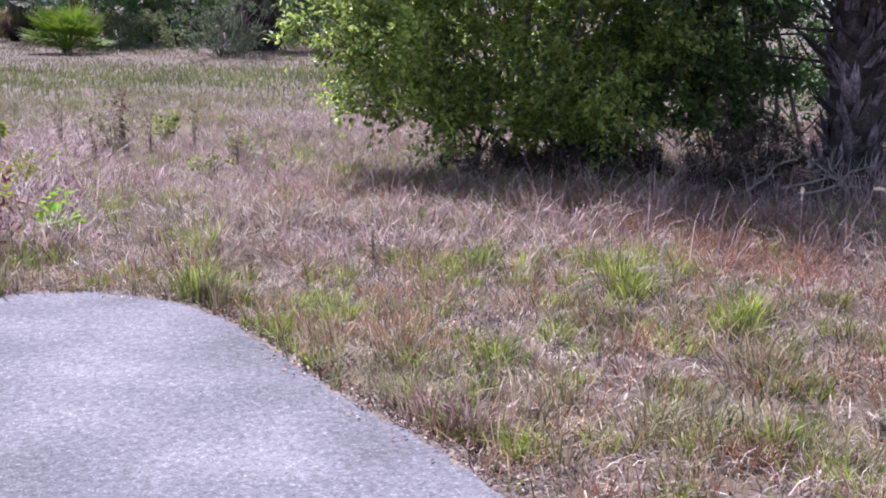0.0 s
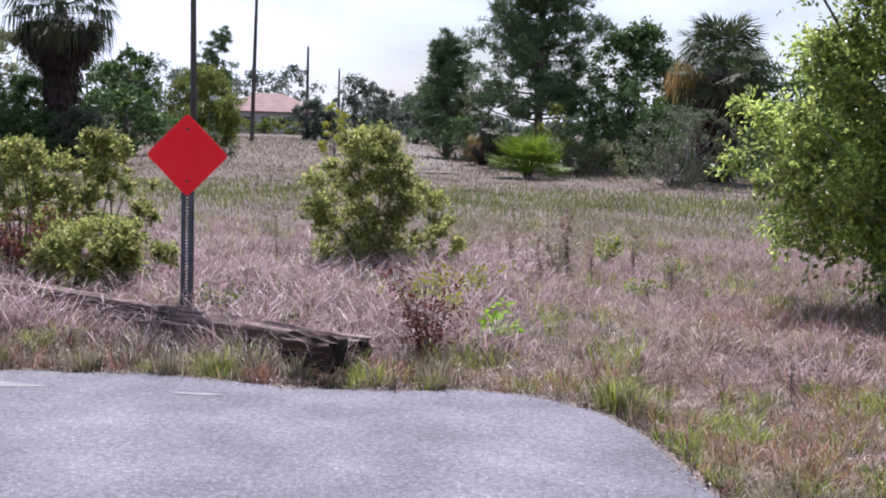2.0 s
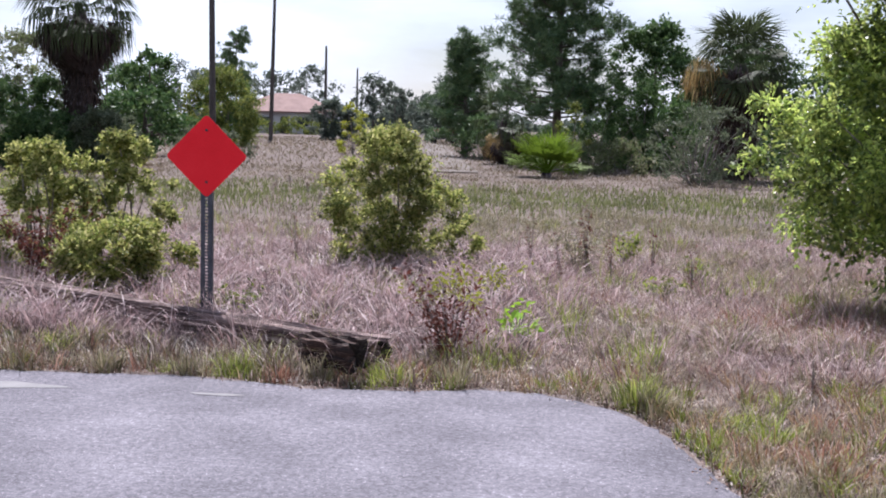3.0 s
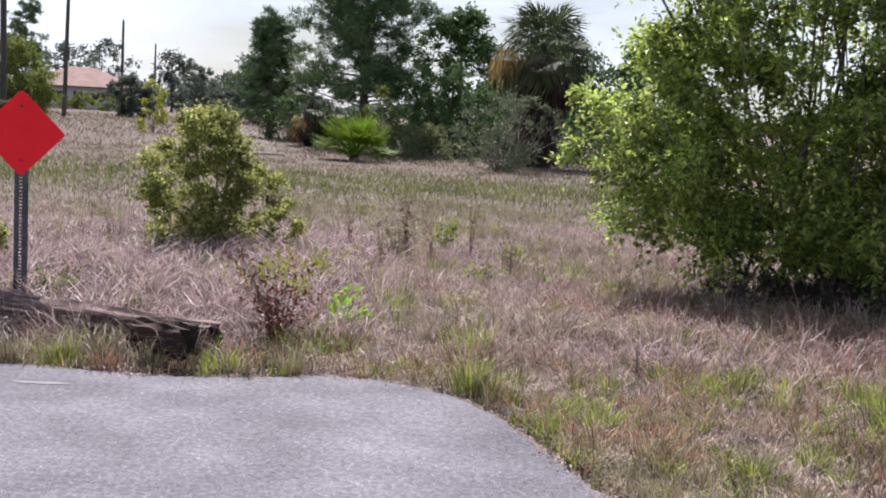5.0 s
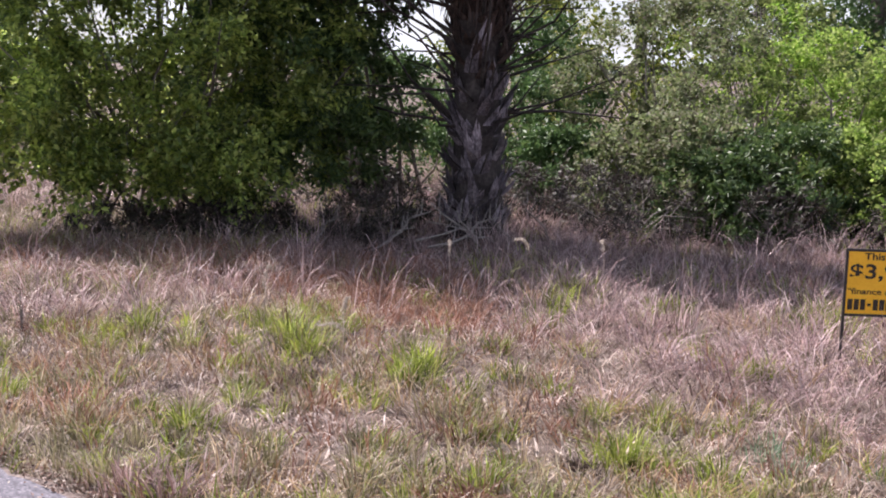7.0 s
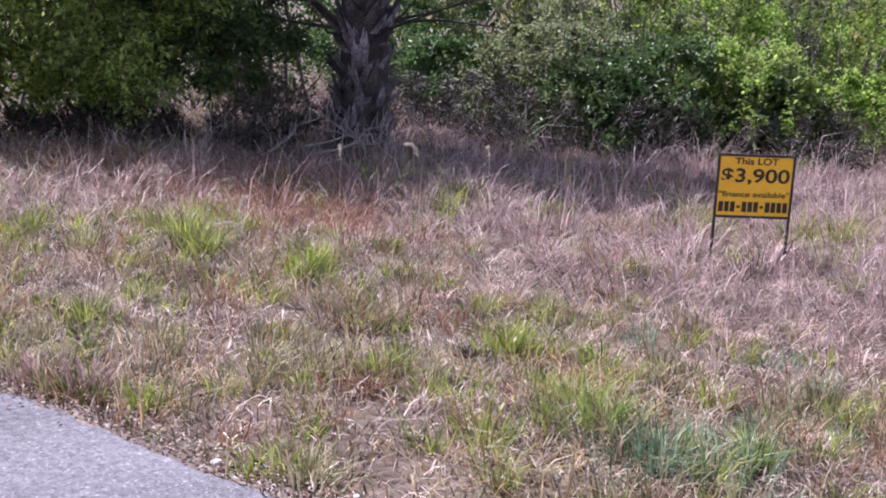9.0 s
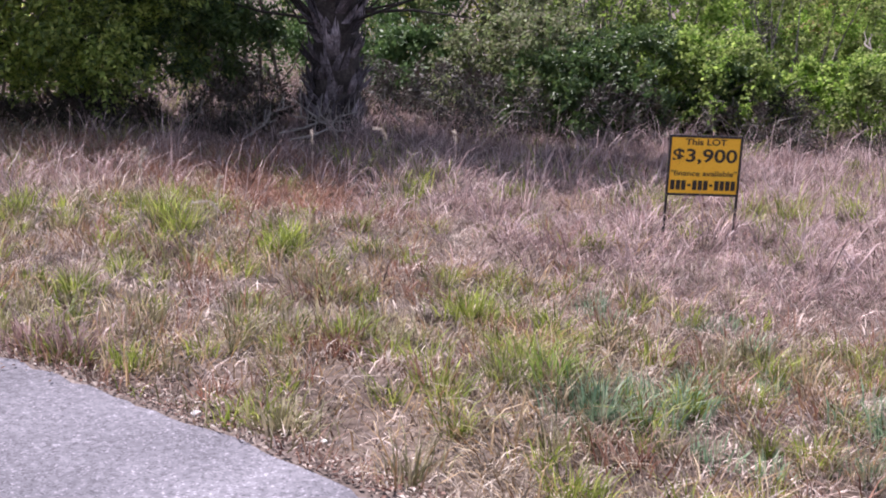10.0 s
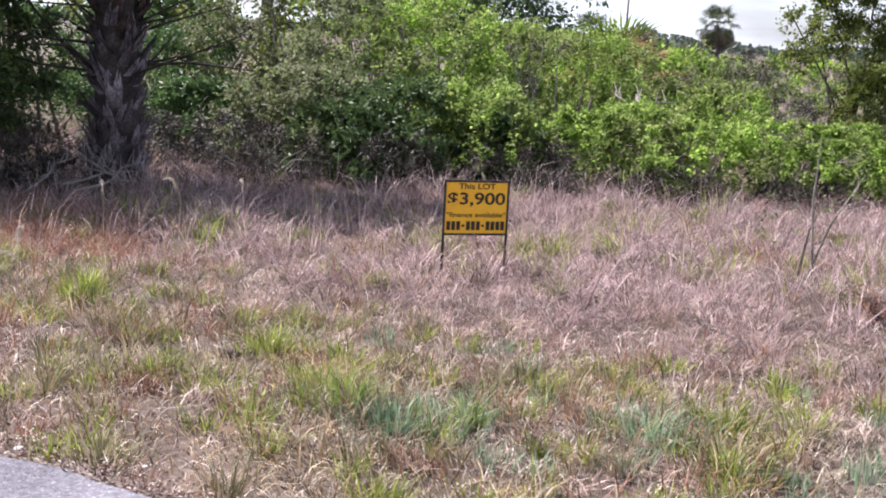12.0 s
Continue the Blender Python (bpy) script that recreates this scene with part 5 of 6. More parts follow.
# middle distance
dark_palm = cabbage_palm(-14.7, 33.4, 4.4, 0.30, "tall cabbage palm with a shaggy dark skirt", fronds=46, dead=16, scale=1.2, seed=50, hang=500)
shag(dark_palm, [(0, 0, z, 0.42, 0.42, 0.4) for z in (1.0, 1.7, 2.4, 3.1, 3.8)] + [(-0.6, -0.2, 4.1, 0.5, 0.4, 0.4), (0.6, -0.2, 4.0, 0.5, 0.4, 0.4)], 5200, L_DEAD, np.random.default_rng(74), 0.8, "trunk_skirt", "dark dead fronds down the trunk")
skirted_palm = cabbage_palm(5.8, 36.4, 3.3, 0.34, "cabbage palm with tan dead fronds hanging", fronds=44, dead=30, scale=1.12, seed=51, tan=True, hang=700)
shag(skirted_palm, [(0, 0, z, 0.55, 0.55, 0.4) for z in (0.6, 1.2, 1.8, 2.4)] + [(0.5, -0.2, 2.6, 0.6, 0.5, 0.5)], 4200, L_DEAD, np.random.default_rng(76), 0.7, "trunk_skirt", "dark dead fronds down the trunk")
shag(skirted_palm, [(-1.2, -0.6, 3.5, 0.5, 0.5, 0.4), (-1.4, -0.2, 3.2, 0.35, 0.4, 0.4)], 480, L_ORANGE, np.random.default_rng(73), 0.5, "tan_skirt", "tan hanging dead fronds")
cabbage_palm(-2.3, 46.5, 1.5, 0.25, "low cabbage palm with yellowed fronds", fronds=14, dead=40, scale=1.05, seed=52, tan=True)
pine("pine_tree", -0.2, 44.6, 9.8, 2.75, 1.7, "tall dark pine tree with dense needles", n=64000, needle=0.28, seed=53, limbs=84, width=0.12)
pine("pine_tree", -5.0, 56.5, 5.6, 1.9, 0.6, "bushy pine tree beside the track", n=30000, needle=0.3, seed=54, limbs=60, width=0.12)
tree("broad_tree", 3.6, 45.5, 5.4, 2.0, 0.2, L_DARK, "dark green broadleaf tree behind the palmetto", n=20000, leaf=0.165, count=130, lump=0.2, seed=55)
tree("broad_tree", 7.5, 47.5, 4.8, 2.4, 0.2, L_DARK, "dark green broadleaf tree behind the palm", n=20000, leaf=0.165, count=130, lump=0.2, seed=56)
tree("broad_tree", 11.5, 46.0, 4.4, 2.4, 0.2, L_DARK, "dark green broadleaf tree in the hedge line", n=20000, leaf=0.165, count=130, lump=0.2, seed=156)
for i, (x, y, top, wide) in enumerate([(1.6, 42.0, 2.6, 1.5), (3.2, 43.0, 3.2, 1.6), (4.4, 40.5, 2.4, 1.5), (8.2, 40.0, 2.3, 1.6), (-3.6, 52.0, 1.8, 1.4), (11.6, 39.5, 2.5, 1.8), (-0.6, 47.5, 1.4, 1.5), (1.4, 48.0, 1.5, 1.6)]):
    bush("shrub", x, y, top, wide, L_DARK, "dark dense undergrowth along the tree line", n=5000, leaf=0.13, count=36, lump=0.26, seed=160 + i)
bush("shrub", 4.2, 31.6, 2.1, 1.75, L_GREY, "tall grey-green twiggy bush", n=6500, leaf=0.085, low=0.1, count=80, lump=0.14, stems=40, seed=57, shoots=1.2)
bush("shrub", 0.55, 36.7, 2.25, 0.5, L_BUSH, "slim upright green bush", n=4500, leaf=0.07, count=26, lump=0.3, seed=58)
palmetto(-0.15, 34.6, 1.45, "bright green fan palmetto clump", 60, 59)
for i, (x, y, top, wide) in enumerate([(2.2, 37.5, 1.1, 1.0), (1.2, 38.6, 1.0, 0.9)]):
    bush("shrub", x, y, top, wide, L_GREYVINE, "low pale green bush among trees", n=4500, leaf=0.08, low=0.02, count=40, lump=0.24, seed=60 + 500 * i)
for i, (x, y, top, wide) in enumerate([(-16.6, 30.5, 2.7, 1.4), (-13.4, 32.0, 1.6, 1.2), (-19.0, 31.5, 3.8, 1.9), (-15.0, 31.6, 1.5, 1.3), (-12.0, 38.0, 1.1, 1.2), (-18.0, 36.0, 4.2, 1.9), (-16.0, 33.8, 2.6, 1.2)]):
    bush("shrub", x, y, top, wide, L_GREYVINE if i == 5 else L_DARK if i in (0, 3, 6) else L_GREY, "grey-green twiggy bush below the tall palm", n=17000, leaf=0.10, count=90, lump=0.18, seed=61 + i, shoots=0.8, stems=14)
bush("shrub", -19.3, 63.6, 4.2, 1.9, L_BUSH, "round feathery green bush beside the pole", n=30000, leaf=0.13, count=80, lump=0.24, seed=67)
bush("shrub", -10.4, 55.5, 2.4, 0.7, L_YELLOW, "yellow-green sapling above the grass", n=2500, leaf=0.12, count=16, seed=68)

# far trees along the track
FAR = [(-25.0, 67, 5.1, 1.6), (-22.0, 72, 4.4, 1.7), (-28.5, 74, 4.6, 2.2), (-33, 80, 5.2, 2.8), (-38, 162, 8.6, 4.0), (-46.5, 172, 8.2, 4.2), (-57, 180, 8.6, 5.0), (-66, 190, 10.0, 5.5), (-29, 164, 7.4, 2.9),
       (-32.5, 204, 7.2, 3.2), (-39, 254, 6.6, 3.4), (-19.6, 150, 5.0, 2.6), (-11.6, 106, 5.4, 2.4), (-14.5, 128, 5.0, 2.6), (-25, 215, 5.6, 3.4), (-17.0, 45, 2.4, 1.8), (-20.5, 98, 3.0, 2.0)]
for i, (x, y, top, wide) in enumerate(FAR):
    # beyond 90 m the haze comes from the leaf colour
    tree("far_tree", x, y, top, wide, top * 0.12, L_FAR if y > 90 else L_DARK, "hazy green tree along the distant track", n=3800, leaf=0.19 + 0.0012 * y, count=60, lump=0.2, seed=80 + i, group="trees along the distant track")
pine("pine_tree", -47.4, 160, 13.2, 3.2, 5.0, "tall distant pine above the roof", n=9000, needle=0.5, seed=100, limbs=26, width=0.16)


def far_woods():
    """A low line of woods all round, far beyond the lot."""
    r = np.random.default_rng(5)
    n = 15000
    a = r.uniform(-1.0, 2.0, n)
    d = 330 + r.uniform(0, 25, n)
    h = (4.6 + 1.6 * np.sin(a * 31) + 1.1 * np.sin(a * 83 + 1) + 0.8 * np.sin(a * 190)) * (0.75 + 0.25 * np.cos(a * 7))
    P = np.stack([d * np.sin(a), d * np.cos(a), r.uniform(0, 1, n) ** 0.7 * h], 1)
    N = unit(np.stack([-np.sin(a), -np.cos(a), np.full(n, 0.5)], 1))
    stuff("far_woods", leaves("far_woods", P, N, 2.0, L_FAR, 0.7, r=r), "low woods on the horizon, haze in their leaf colour", "woods")


far_woods()


# ---- signs ----
def diamond_sign(x, y, z):
    """Red diamond end-of-road marker on a perforated steel post."""
    ob = root("road_end_marker", x, y, 0.0, 2.0)
    side, rc = 0.457, 0.032
    pts = []
    for cx, cy, a0 in ((1, 1, 0), (-1, 1, 90), (-1, -1, 180), (1, -1, 270)):
        for k in range(6):
            a = radians(a0 + 18 * k)
            px, py = cx * (side / 2 - rc) + rc * math.cos(a), cy * (side / 2 - rc) + rc * math.sin(a)
            pts.append(((px - py) * 0.70711, (px + py) * 0.70711))
    n = len(pts)
    V = [(p, -0.045, z + q) for p, q in pts] + [(p, -0.042, z + q) for p, q in pts]
    F = [tuple(range(n)), tuple(range(2 * n - 1, n - 1, -1))] + [(i, n + i, n + (i + 1) % n, (i + 1) % n) for i in range(n)]
    part("plate", mesh_py("plate", V, F, M_RED), None, ob, "flat red reflective diamond plate")
    bm = bmesh.new()
    top = z + 0.26
    for s in (-1, 1):
        box_bm(0.032, 0.004, top + 0.3, (s * 0.027, -0.036, top / 2 - 0.15), bm=bm)
        box_bm(0.004, 0.034, top + 0.3, (s * 0.045, -0.02, top / 2 - 0.15), bm=bm)
    k = 0.0
    while k < top:
        box_bm(0.024, 0.004, 0.014, (0, -0.0362, k), bm=bm)
        k += 0.0254
    part("post", bm_mesh("post", bm, M_STEEL), None, ob, "dark perforated steel post")
    for q in (-0.2, 0.2):
        bm = bmesh.new()
        bmesh.ops.create_cone(bm, cap_ends=True, segments=6, radius1=0.011, radius2=0.009, depth=0.008, matrix=Matrix.Translation((0, -0.049, z + q)) @ Matrix.Rotation(radians(90), 4, "X"))
        part("bolt", bm_mesh("bolt", bm, M_STEEL), None, ob)
    tagged(ob, "red diamond road end marker on a steel post", "road sign")


diamond_sign(-1.735, 5.84, 1.28)


def text_mesh(body, size, width, weight):
    cu = bpy.data.curves.new("lettering", "FONT")
    cu.body, cu.size, cu.align_x, cu.align_y, cu.offset, cu.extrude = body, size, "CENTER", "CENTER", weight, 0.0008
    tmp = new("lettering_source", cu)
    me = bpy.data.meshes.new_from_object(tmp.evaluated_get(bpy.context.evaluated_depsgraph_get()))
    bpy.data.objects.remove(tmp)
    xs = np.empty(len(me.vertices) * 3)
    me.vertices.foreach_get("co", xs)
    xs = xs.reshape(-1, 3)
    mid = (xs.max(0) + xs.min(0)) / 2
    xs[:, :2] -= mid[:2]
    xs[:, 0] *= width / (xs[:, 0].max() - xs[:, 0].min())
    me.vertices.foreach_set("co", xs.ravel())
    me.materials.clear()
    me.materials.append(M_INK)
    return me


def lot_sign(left, right, low, high):
    """Amber price board in a black iron frame on two legs."""
    (lx, ly), (rx, ry) = left, right
    cx, cy = (lx + rx) / 2, (ly + ry) / 2
    w, h = math.hypot(rx - lx, ry - ly), high - low
    ob = root("lot_sign", cx, cy, 0.0, math.degrees(math.atan2(ry - ly, rx - lx)))
    m = (low + high) / 2
    part("board", bm_mesh("board", box_bm(w - 0.02, 0.006, h - 0.02, (0, 0, m), 0.001), M_YELLOW), None, ob, "amber yellow price board")
    b = 0.014
    for s in (-1, 1):
        part("rail", bm_mesh("rail", box_bm(w, 0.016, b, (0, 0, m + s * (h / 2 - b / 2)), 0.002), M_BLACK), None, ob)
        part("leg", bm_mesh("leg", box_bm(b, 0.016, high + 0.12 - b, (s * (w / 2 - b / 2), 0.0005, (high - 0.12 - b) / 2), 0.002), M_BLACK), None, ob)
    for body, size, width, weight, up in (("This LOT", 0.052, 0.25, 0.0009, 0.142), ("$3,900", 0.108, 0.39, 0.0019, 0.055), ('"finance available"', 0.044, 0.40, 0.0005, -0.045)):
        t = part("lettering", text_mesh(body, size, width, weight), None, ob, "black printed lettering")
        t.matrix_basis = pose(0, -0.0045, m + up, 90, 0, 0)
    for k in range(12):
        if k not in (3, 7):
            part("ink_bar", bm_mesh("ink_bar", box_bm(0.026, 0.0015, 0.058, ((k - 5.5) * 0.0335, -0.0042, m - 0.117)), M_INK), None, ob)
        else:
            part("ink_bar", bm_mesh("ink_bar", box_bm(0.02, 0.0015, 0.014, ((k - 5.5) * 0.0335, -0.0042, m - 0.117)), M_INK), None, ob)
    tagged(ob, "amber lot price board in a black iron frame", "yard sign")


lot_sign((6.115, 1.30), (6.475, 1.04), 0.30, 0.662)


# ---- timbers and litter ----
def timber(x0, y0, x1, y1, z, wide, high, label, seed, roll=0.0, tilt=0.0, mat=None):
    """A weathered square timber with split, eroded faces and a rotten end."""
    r = np.random.default_rng(seed)
    ln = math.hypot(x1 - x0, y1 - y0)
    ob = root("timber", x0, y0, z)
    ob.matrix_basis = Matrix.Translation((x0, y0, z)) @ Euler((radians(roll), radians(tilt), math.atan2(y1 - y0, x1 - x0))).to_matrix().to_4x4()
    nx, nr = max(10, int(ln / 0.06)), 28
    groove = r.uniform(0, 1, nr) ** 2.2 * 0.034
    V, F = [], []
    for i in range(nx + 1):
        t = i / nx
        for j in range(nr):
            a = 2 * np.pi * j / nr
            c, s = math.cos(a), math.sin(a)
            k = 1 / max(abs(c), abs(s)) * (0.93 + 0.05 * abs(c * s) * -2)
            wob = 0.012 * math.sin(t * 9 + j) + 0.01 * noise.noise((t * ln * 4, j * 0.9, seed))
            g = groove[j] * (0.5 + 0.8 * abs(noise.noise((t * ln * 1.5, j * 3.1, seed + 9))))
            end = 0.02 * r.uniform(-1, 1) if i in (0, nx) else 0
            V.append((ln * t + end * 2, c * k * wide / 2 + wob * c - g * c, s * k * high / 2 + wob * s - g * s))
            if i:
                p, q = (i - 1) * nr + j, (i - 1) * nr + (j + 1) % nr
                F.append((p, q, q + nr, p + nr))
    part("beam", mesh_py("beam", V, F, mat or M_TIE), None, ob)
    for i, xx in ((0, -0.01), (nx, ln + 0.01)):
        rim = [V[i * nr + j] for j in range(nr)]
        cap = [(p[0], p[1] * 0.985, p[2] * 0.985) for p in rim] + [(xx - (0.05 if i else -0.05), 0, 0)]
        fs = [((j + 1) % nr, j, nr) if i == 0 else (j, (j + 1) % nr, nr) for j in range(nr)]
        part("end_grain", mesh_py("end_grain", cap, fs, M_TIE_DARK), None, ob, "dark rotten end grain")
    tagged(ob, label, "timber")


timber(-4.9, 6.95, -0.05, 4.22, 0.125, 0.17, 0.17, "long grey weathered timber lying in dry grass", 3)
timber(-0.50, 4.05, -0.14, 3.86, 0.155, 0.20, 0.22, "short split timber with a dark rotten end", 4, 6, mat=M_STUMP)


def weed(name, x, y, top, wide, mat, label, n, leaf, seed, stalks=6, aspect=0.4, category="weed"):
    r = np.random.default_rng(seed)
    ob = root(name, x, y, float(ground_z(np.array([x]), np.array([y]))[0]))
    P = []
    for k in range(stalks):
        a = r.uniform(0, 2 * np.pi)
        e = np.array([math.cos(a) * wide * r.uniform(0.2, 1), math.sin(a) * wide * r.uniform(0.2, 1), top * r.uniform(0.6, 1)])
        m = e * 0.5 + np.array([0, 0, 0.08 * top])
        part("stalk", tube_mesh("stalk", [[((0, 0, -0.03), 0.005), (m, 0.004), (e, 0.0015)]], M_TWIG, 4), None, ob)
        t = r.uniform(0.25, 1.05, max(1, n // stalks))[:, None]
        P.append(m * t + (e - m) * t ** 2 + r.normal(size=(len(t), 3)) * leaf * 0.7)
    P = np.concatenate(P)
    P[:, 2] = np.maximum(P[:, 2], 0.03)
    part("foliage", leaves("foliage", P, np.tile([0, -0.3, 1.0], (len(P), 1)), leaf, mat, aspect, r=r), None, ob)
    tagged(ob, label, category)


weed("dead_weed", 0.33, 4.55, 0.60, 0.30, L_REDWEED, "dead russet weed with curled leaves", 560, 0.045, 1, 16, 0.34)
weed("leafy_weed", 0.72, 5.42, 0.30, 0.24, L_LIME, "small bright lime-green leafy weed", 70, 0.095, 2, 9, 0.45)
weed("leafy_weed", 0.05, 6.9, 0.38, 0.42, L_YELLOW, "low yellow-green weed among dry grass", 240, 0.05, 3, 10, 0.5)
weed("leafy_weed", -1.55, 6.1, 0.3, 0.3, L_BUSH, "low green weed beside the marker post", 160, 0.05, 4, 8, 0.5)
weed("leafy_weed", -4.6, 6.6, 0.5, 0.4, L_SHRUB, "green leafy weed beside the timber", 420, 0.06, 5, 10, 0.6)
weed("dead_weed", -3.65, 7.2, 0.72, 0.6, L_REDWEED, "dark russet dead brush below the bushes", 1800, 0.05, 6, 22)
weed("dead_weed", 1.2, 9.7, 0.8, 0.1, L_REDWEED, "upright brown seed stalk in dry grass", 150, 0.045, 7, 5)
weed("dead_weed", 1.1, 9.55, 0.5, 0.35, L_OLIVE, "shaggy olive clump round brown stalks", 300, 0.12, 8, 12, 0.12)
weed("dead_weed", 2.55, 3.9, 0.24, 0.02, L_REDWEED, "short dark dead stalk standing in the verge", 40, 0.02, 60, 2)
weed("dead_weed", 7.05, -1.25, 0.26, 0.22, L_RED, "reddish dead clump in pale grass", 360, 0.045, 61, 16, 0.2)
bush("sapling", 8.1, -0.35, 1.0, 0.35, L_GREYVINE, "thin nearly bare sapling in dry grass", n=220, leaf=0.03, low=0.25, count=12, lump=0.35, stems=3, seed=62, category="sapling")
weed("leafy_weed", 1.6, 10.4, 0.4, 0.3, L_GREEN, "green weed in the open lot", 200, 0.07, 9, 8, 0.4)

for i, (x, y, top, wide) in enumerate([(0.42, 7.3, 0.34, 0.3), (-0.1, 6.5, 0.28, 0.22), (0.3, 6.2, 0.24, 0.2), (2.3, 9.2, 0.26, 0.3), (1.9, 8.0, 0.2, 0.22)]):
    weed("leafy_weed", x, y, top, wide, L_YELLOW if i < 3 else L_GREEN, "low yellow-green weed in the dry lot", 170, 0.05, 30 + i, 9, 0.45)
for i, (x, y, top) in enumerate([(0.95, 8.5, 0.5), (1.9, 9.7, 0.62), (1.45, 9.0, 0.5), (-1.9, 9.4, 0.6), (2.2, 8.3, 0.42), (0.6, 9.9, 0.6)]):
    weed("dead_weed", x, y, top, 0.07, L_REDWEED, "thin brown seed stalk in the dry lot", 60, 0.035, 40 + i, 3)


def plume(x, y, top, bend, heading, label="pale bent grass plume on a thin stalk"):
    ob = root("grass_plume", x, y, float(ground_z(np.array([x]), np.array([y]))[0]), heading)
    path = [((0, 0, -0.02), 0.003), ((0.02, 0, top * 0.6), 0.0025), ((bend * 0.45, 0, top * 0.95), 0.002), ((bend, 0, top * 0.96), 0.0015)]
    part("stalk", tube_mesh("stalk", [path], L_STRAW, 4), None, ob)
    r = np.random.default_rng(int(abs(x * 100)))
    t = r.uniform(0, 1, (120, 1))
    p0, p1, p2 = np.array([bend * 0.2, 0, top * 0.78]), np.array([bend * 0.5, 0, top * 1.02]), np.array([bend * 1.1, 0, top * 0.97])
    P = p0 * (1 - t) ** 2 + 2 * p1 * t * (1 - t) + p2 * t ** 2 + r.normal(size=(120, 3)) * (0.005 if top < 0.7 else 0.014)
    part("seed_head", leaves("seed_head", P, np.tile([0, 0, 1.0], (120, 1)), 0.016 if top < 0.7 else 0.034, L_PLUME, 0.35, r=r), None, ob)
    tagged(ob, label, "grass plume", "pale plumes")


for p in [(3.48, 2.02, 0.47, 0.05, 20), (3.36, 2.60, 0.53, 0.05, 10), (3.68, 2.28, 0.30, -0.22, 20), (5.1, 3.5, 0.42, 0.16, 60), (5.6, 3.3, 0.48, -0.2, 20), (6.3, 3.4, 0.4, -0.16, 40)]:
    plume(*p)
for k in range(14):
    plume(-2.4 + 0.13 * k + 0.05 * math.sin(k * 5.0), 10.2 + 0.5 * math.sin(k * 3.1), 0.85 + 0.12 * math.sin(k * 7.3), 0.05 * math.cos(k * 4.0), 40 * k)


def branch(x0, y0, z0, x1, y1, z1, thick, label="pale dead branch lying in the shade"):
    ob = root("dead_branch", x0, y0, z0)
    e = np.array([x1 - x0, y1 - y0, z1 - z0])
    paths = [[((0, 0, 0), thick * 0.7), (e * 0.3 + np.array([0.02, -0.03, 0.02]), thick * 0.6), (e * 0.65 + np.array([-0.02, 0.04, 0.03]), thick * 0.5), (e, thick * 0.25)]]
    part("limb", tube_mesh("limb", paths, M_TWIG, 6), None, ob)
    for k in (0.4, 0.65, 0.8):
        s = e * k + np.array([0, 0.01, 0.03])
        part("twig", tube_mesh("twig", [[(s, thick * 0.4), (s + np.array([0.1 * math.sin(k * 50), 0.1 * math.cos(k * 31), 0.12]), thick * 0.15)]], M_TWIG, 4), None, ob)
    tagged(ob, label, "dead branch", "dead branches under the palm")


for b in [(6.35, 5.35, 0.10, 6.95, 5.45, 0.30, 0.02), (6.2, 5.6, 0.12, 6.75, 5.3, 0.24, 0.018), (6.62, 5.3, 0.08, 6.4, 5.7, 0.42, 0.018), (6.0, 5.8, 0.08, 6.35, 5.6, 0.36, 0.016), (6.15, 5.35, 0.10, 6.7, 5.2, 0.17, 0.018), (7.45, 5.4, 0.06, 7.3, 5.6, 0.42, 0.014),
          (5.5, 6.2, 0.05, 5.75, 6.0, 0.30, 0.013), (6.55, 5.2, 0.06, 6.5, 5.45, 0.38, 0.016), (6.75, 5.25, 0.12, 6.2, 5.45, 0.30, 0.014), (6.9, 5.2, 0.05, 6.75, 5.3, 0.34, 0.013), (5.85, 5.7, 0.05, 6.1, 5.45, 0.26, 0.013)]:
    branch(*b)

for b in [(12.0, 3.2, 0.78, 12.9, 3.75, 1.0, 0.03), (12.2, 3.7, 0.8, 12.7, 3.1, 0.95, 0.025), (12.1, 3.45, 0.85, 12.6, 3.9, 1.02, 0.022)]:
    branch(*b, "pale dead branch lying on the vines")


def stone(x, y, s, mat, label, seed):
    bm = bmesh.new()
    bmesh.ops.create_icosphere(bm, subdivisions=2, radius=s)
    for v in bm.verts:
        v.co *= 1 + 0.3 * noise.noise(v.co * (1.5 / s) + Vector((seed, 0, 0)))
        v.co.z *= 0.6
    ob = new("stone", bm_mesh("stone", bm, mat, True))
    ob.location = (x, y, s * 0.35)
    tagged(ob, label, "stone")


stone(2.40, 0.30, 0.02, M_ROCK, "small white stone at the asphalt edge", 1)
stone(2.44, 0.25, 0.018, M_TIE_DARK, "small dark stone at the asphalt edge", 2)
stone(2.62, -0.15, 0.012, M_ROCK, "tiny pale stone in the verge", 3)

for i, (x, y, lx, ly) in enumerate([(-0.86, 3.30, 0.16, 0.03), (-2.2, 3.28, 0.42, 0.08)]):
    pts = [(x + lx * math.cos(a) * (1 + 0.15 * math.sin(3 * a + i)), y + ly * math.sin(a) * (1 + 0.2 * math.cos(5 * a)), 0.0025) for a in np.arange(14) * 2 * np.pi / 14]
    tagged(new("road_patch", mesh_py("road_patch", pts, [tuple(range(14))], M_PATCH)), "pale worn spot on the asphalt", "road patch", kind="structure")


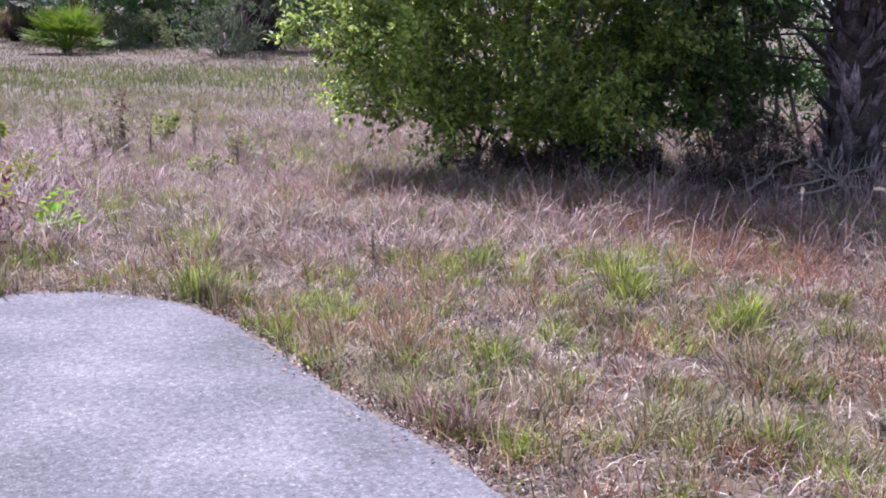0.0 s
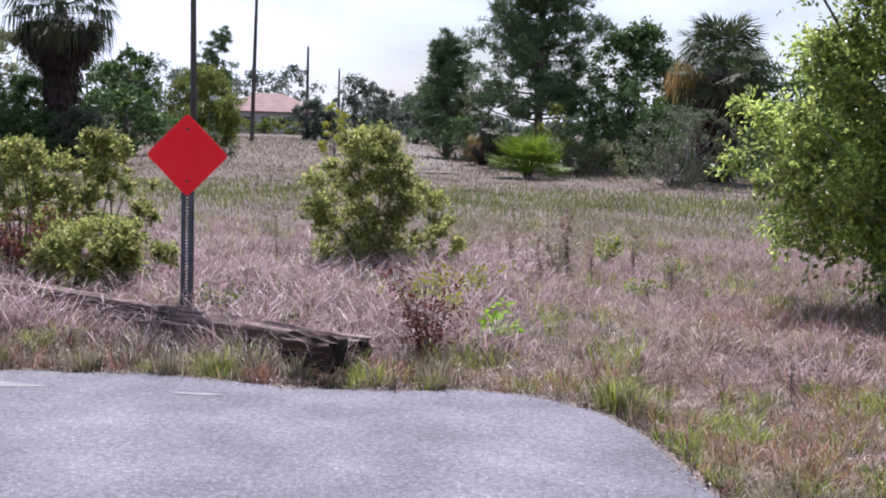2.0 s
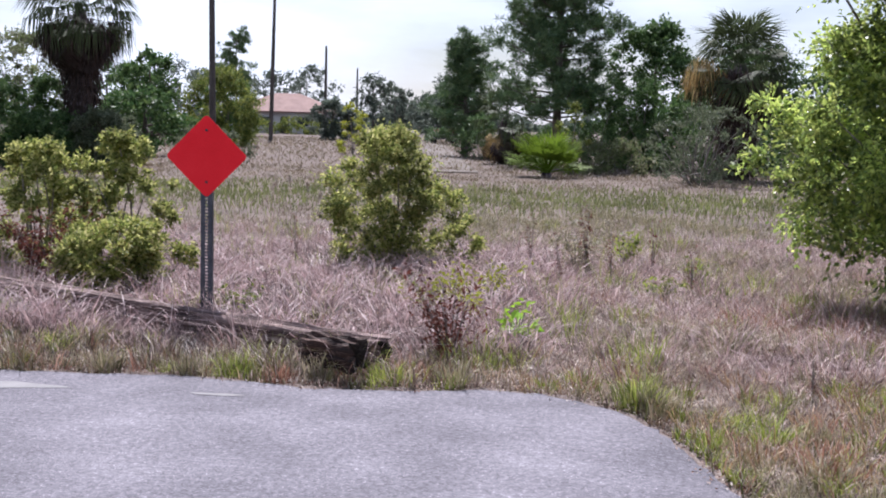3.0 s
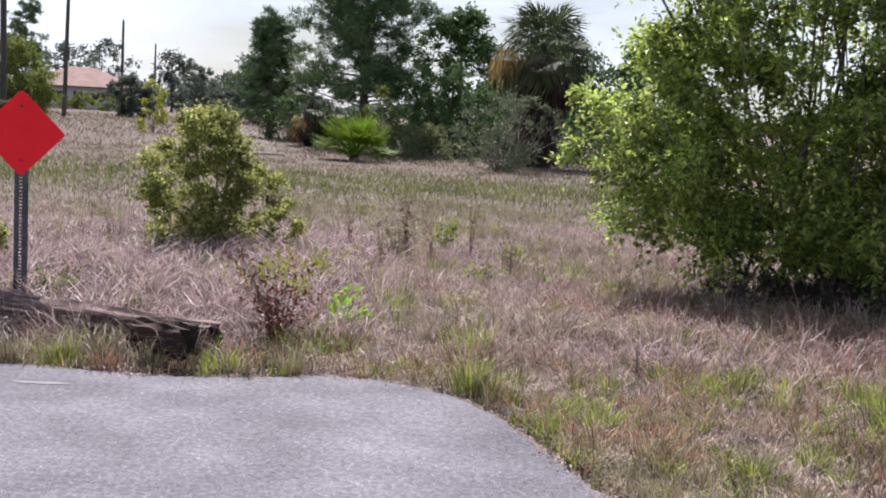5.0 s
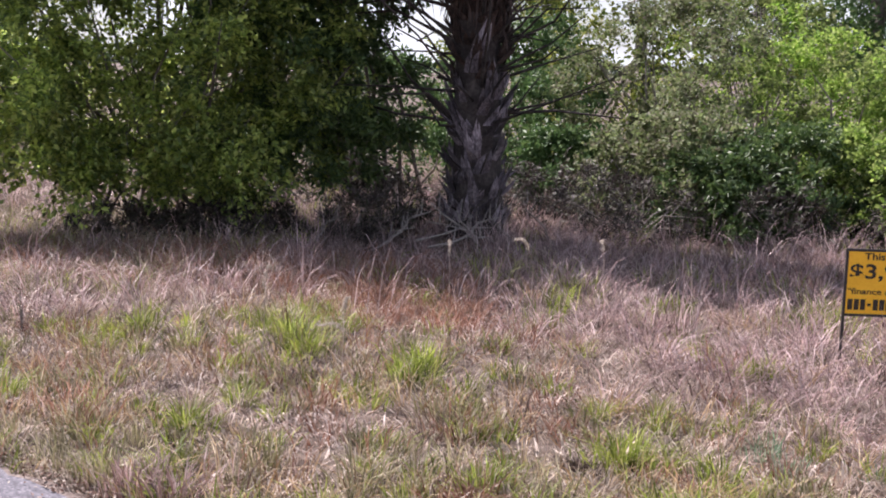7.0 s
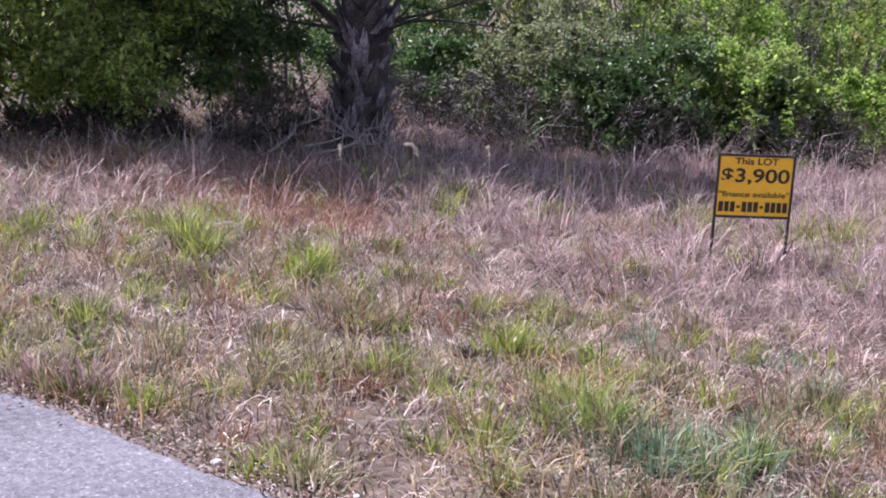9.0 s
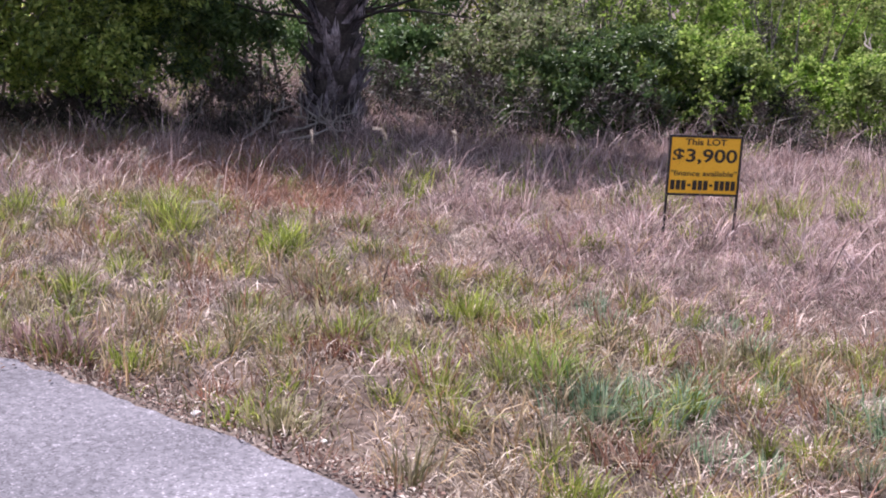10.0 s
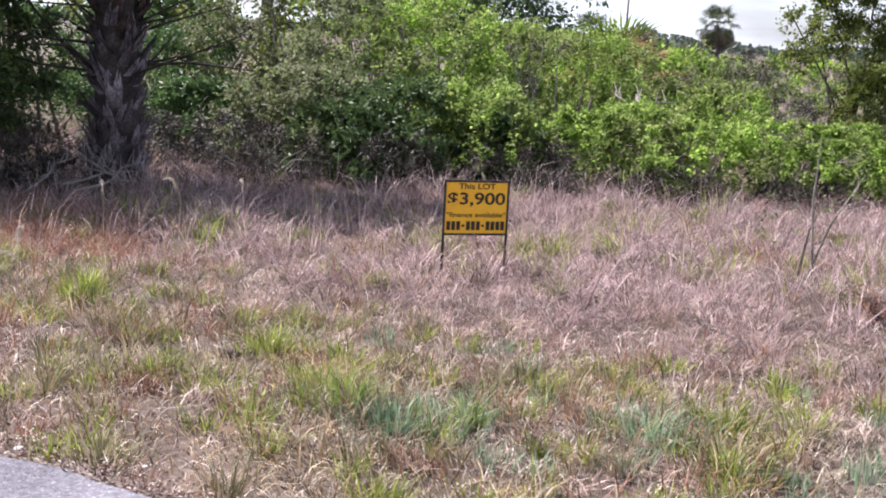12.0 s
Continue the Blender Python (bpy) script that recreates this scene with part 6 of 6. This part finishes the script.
# ---- poles, house, vehicle ----
def pole(x, y, top, radius, arm=False, lean=0.0):
    ob = root("utility_pole", x, y, 0.0)
    part("shaft", tube_mesh("shaft", [[((0, 0, -0.3), radius), ((lean * 0.5, 0, top * 0.5), radius * 0.85), ((lean, 0, top), radius * 0.65)]], M_POLE, 10), None, ob)
    if arm:
        part("crossarm", bm_mesh("crossarm", box_bm(1.4, 0.12, 0.14, (lean, 0.1, top - 0.3), 0.01), M_POLE), None, ob)
    part("cap", tube_mesh("cap", [[((lean, 0, top), 0.05), ((lean, 0, top + 0.12), 0.06), ((lean, 0, top + 0.22), 0.02)]], M_STEEL, 8), None, ob)
    tagged(ob, "dark wooden utility pole standing beside the track", "utility pole", "utility poles along the track")


pole(-15.4, 49.0, 11.0, 0.15, lean=-0.12)
pole(-23.5, 89.0, 11.5, 0.17, lean=0.25)
pole(-28.7, 132.0, 9.9, 0.19)
pole(-36.0, 188.0, 10.0, 0.2)
pole(139.0, 77.4, 8.4, 0.16, True, 0.15)


def house(x, y, turn):
    ob = root("house", x, y, 0.0, turn)
    w, d, h, ridge = 13.0, 11.0, 2.7, 5.0
    part("wall", bm_mesh("wall", box_bm(w, d, h, (0, 0, h / 2)), M_WALL), None, ob, "pale stucco wall")
    e = 0.6
    V = [(-w / 2 - e, -d / 2 - e, h), (w / 2 + e, -d / 2 - e, h), (w / 2 + e, d / 2 + e, h), (-w / 2 - e, d / 2 + e, h), (-w / 2 + 5, 0, ridge), (w / 2 - 5, 0, ridge)]
    V += [(p[0], p[1], p[2] - 0.15) for p in V[:4]]
    F = [(0, 1, 5, 4), (1, 2, 5), (2, 3, 4, 5), (3, 0, 4), (0, 6, 7, 1), (1, 7, 8, 2), (2, 8, 9, 3), (3, 9, 6, 0), (6, 9, 8, 7)]
    part("roof", mesh_py("roof", V, F, M_ROOF), None, ob, "red clay tile hip roof")
    for cx in (-4.5, -2.0, 2.4, 4.6):
        win = part("window", bm_mesh("window", box_bm(1.6, 0.1, 1.3, (cx, -d / 2 - 0.02, 1.5), 0.02), M_WALL), None, ob)
        part("pane", bm_mesh("pane", box_bm(1.35, 0.05, 1.05, (cx, -d / 2 - 0.06, 1.5)), M_GLASS), None, win)
    part("door", bm_mesh("door", box_bm(1.0, 0.1, 2.1, (0.2, -d / 2 - 0.03, 1.05)), M_GLASS), None, ob)
    tagged(ob, "pale house with a red tiled hip roof", "house")


house(-36.8, 147.0, 8.0)
for i, (x, y, top, wide) in enumerate([(-40.5, 134.0, 1.9, 2.4), (-36.4, 133.0, 1.6, 2.4), (-32.4, 134.5, 1.8, 2.2), (-28.6, 133.5, 1.5, 2.2)]):
    bush("hedge", x, y, top, wide, L_BUSH, "low green hedge before the house", n=2200, leaf=0.26, low=0.1, count=30, lump=0.24, stems=4, seed=290 + i, category="hedge", group="hedge before the house")


def truck(x, y, turn):
    ob = root("pickup_truck", x, y, 0.05, turn)
    part("body", bm_mesh("body", box_bm(1.8, 4.8, 0.5, (0, 0, 0.62), 0.08), M_TRUCK), None, ob)
    part("bed", bm_mesh("bed", box_bm(1.75, 1.7, 0.35, (0, -1.4, 1.0), 0.05), M_TRUCKRED), None, ob, "maroon truck bed")
    cab = part("cab", bm_mesh("cab", box_bm(1.6, 1.6, 0.65, (0, 0.5, 1.18), 0.14), M_TRUCK), None, ob)
    part("rear_window", bm_mesh("rear_window", box_bm(1.25, 0.03, 0.35, (0, -0.315, 1.25), 0.01), M_GLASS), None, cab)
    for sx in (-0.82, 0.82):
        for sy in (-1.5, 1.5):
            bm = bmesh.new()
            bmesh.ops.create_cone(bm, cap_ends=True, segments=20, radius1=0.36, radius2=0.36, depth=0.22, matrix=Matrix.Translation((sx, sy, 0.36)) @ Matrix.Rotation(radians(90), 4, "Y"))
            part("wheel", bm_mesh("wheel", bm, M_TYRE), None, ob)
    tagged(ob, "dark pickup truck parked on the distant track", "pickup truck")


truck(-10.6, 94.0, 12.0)
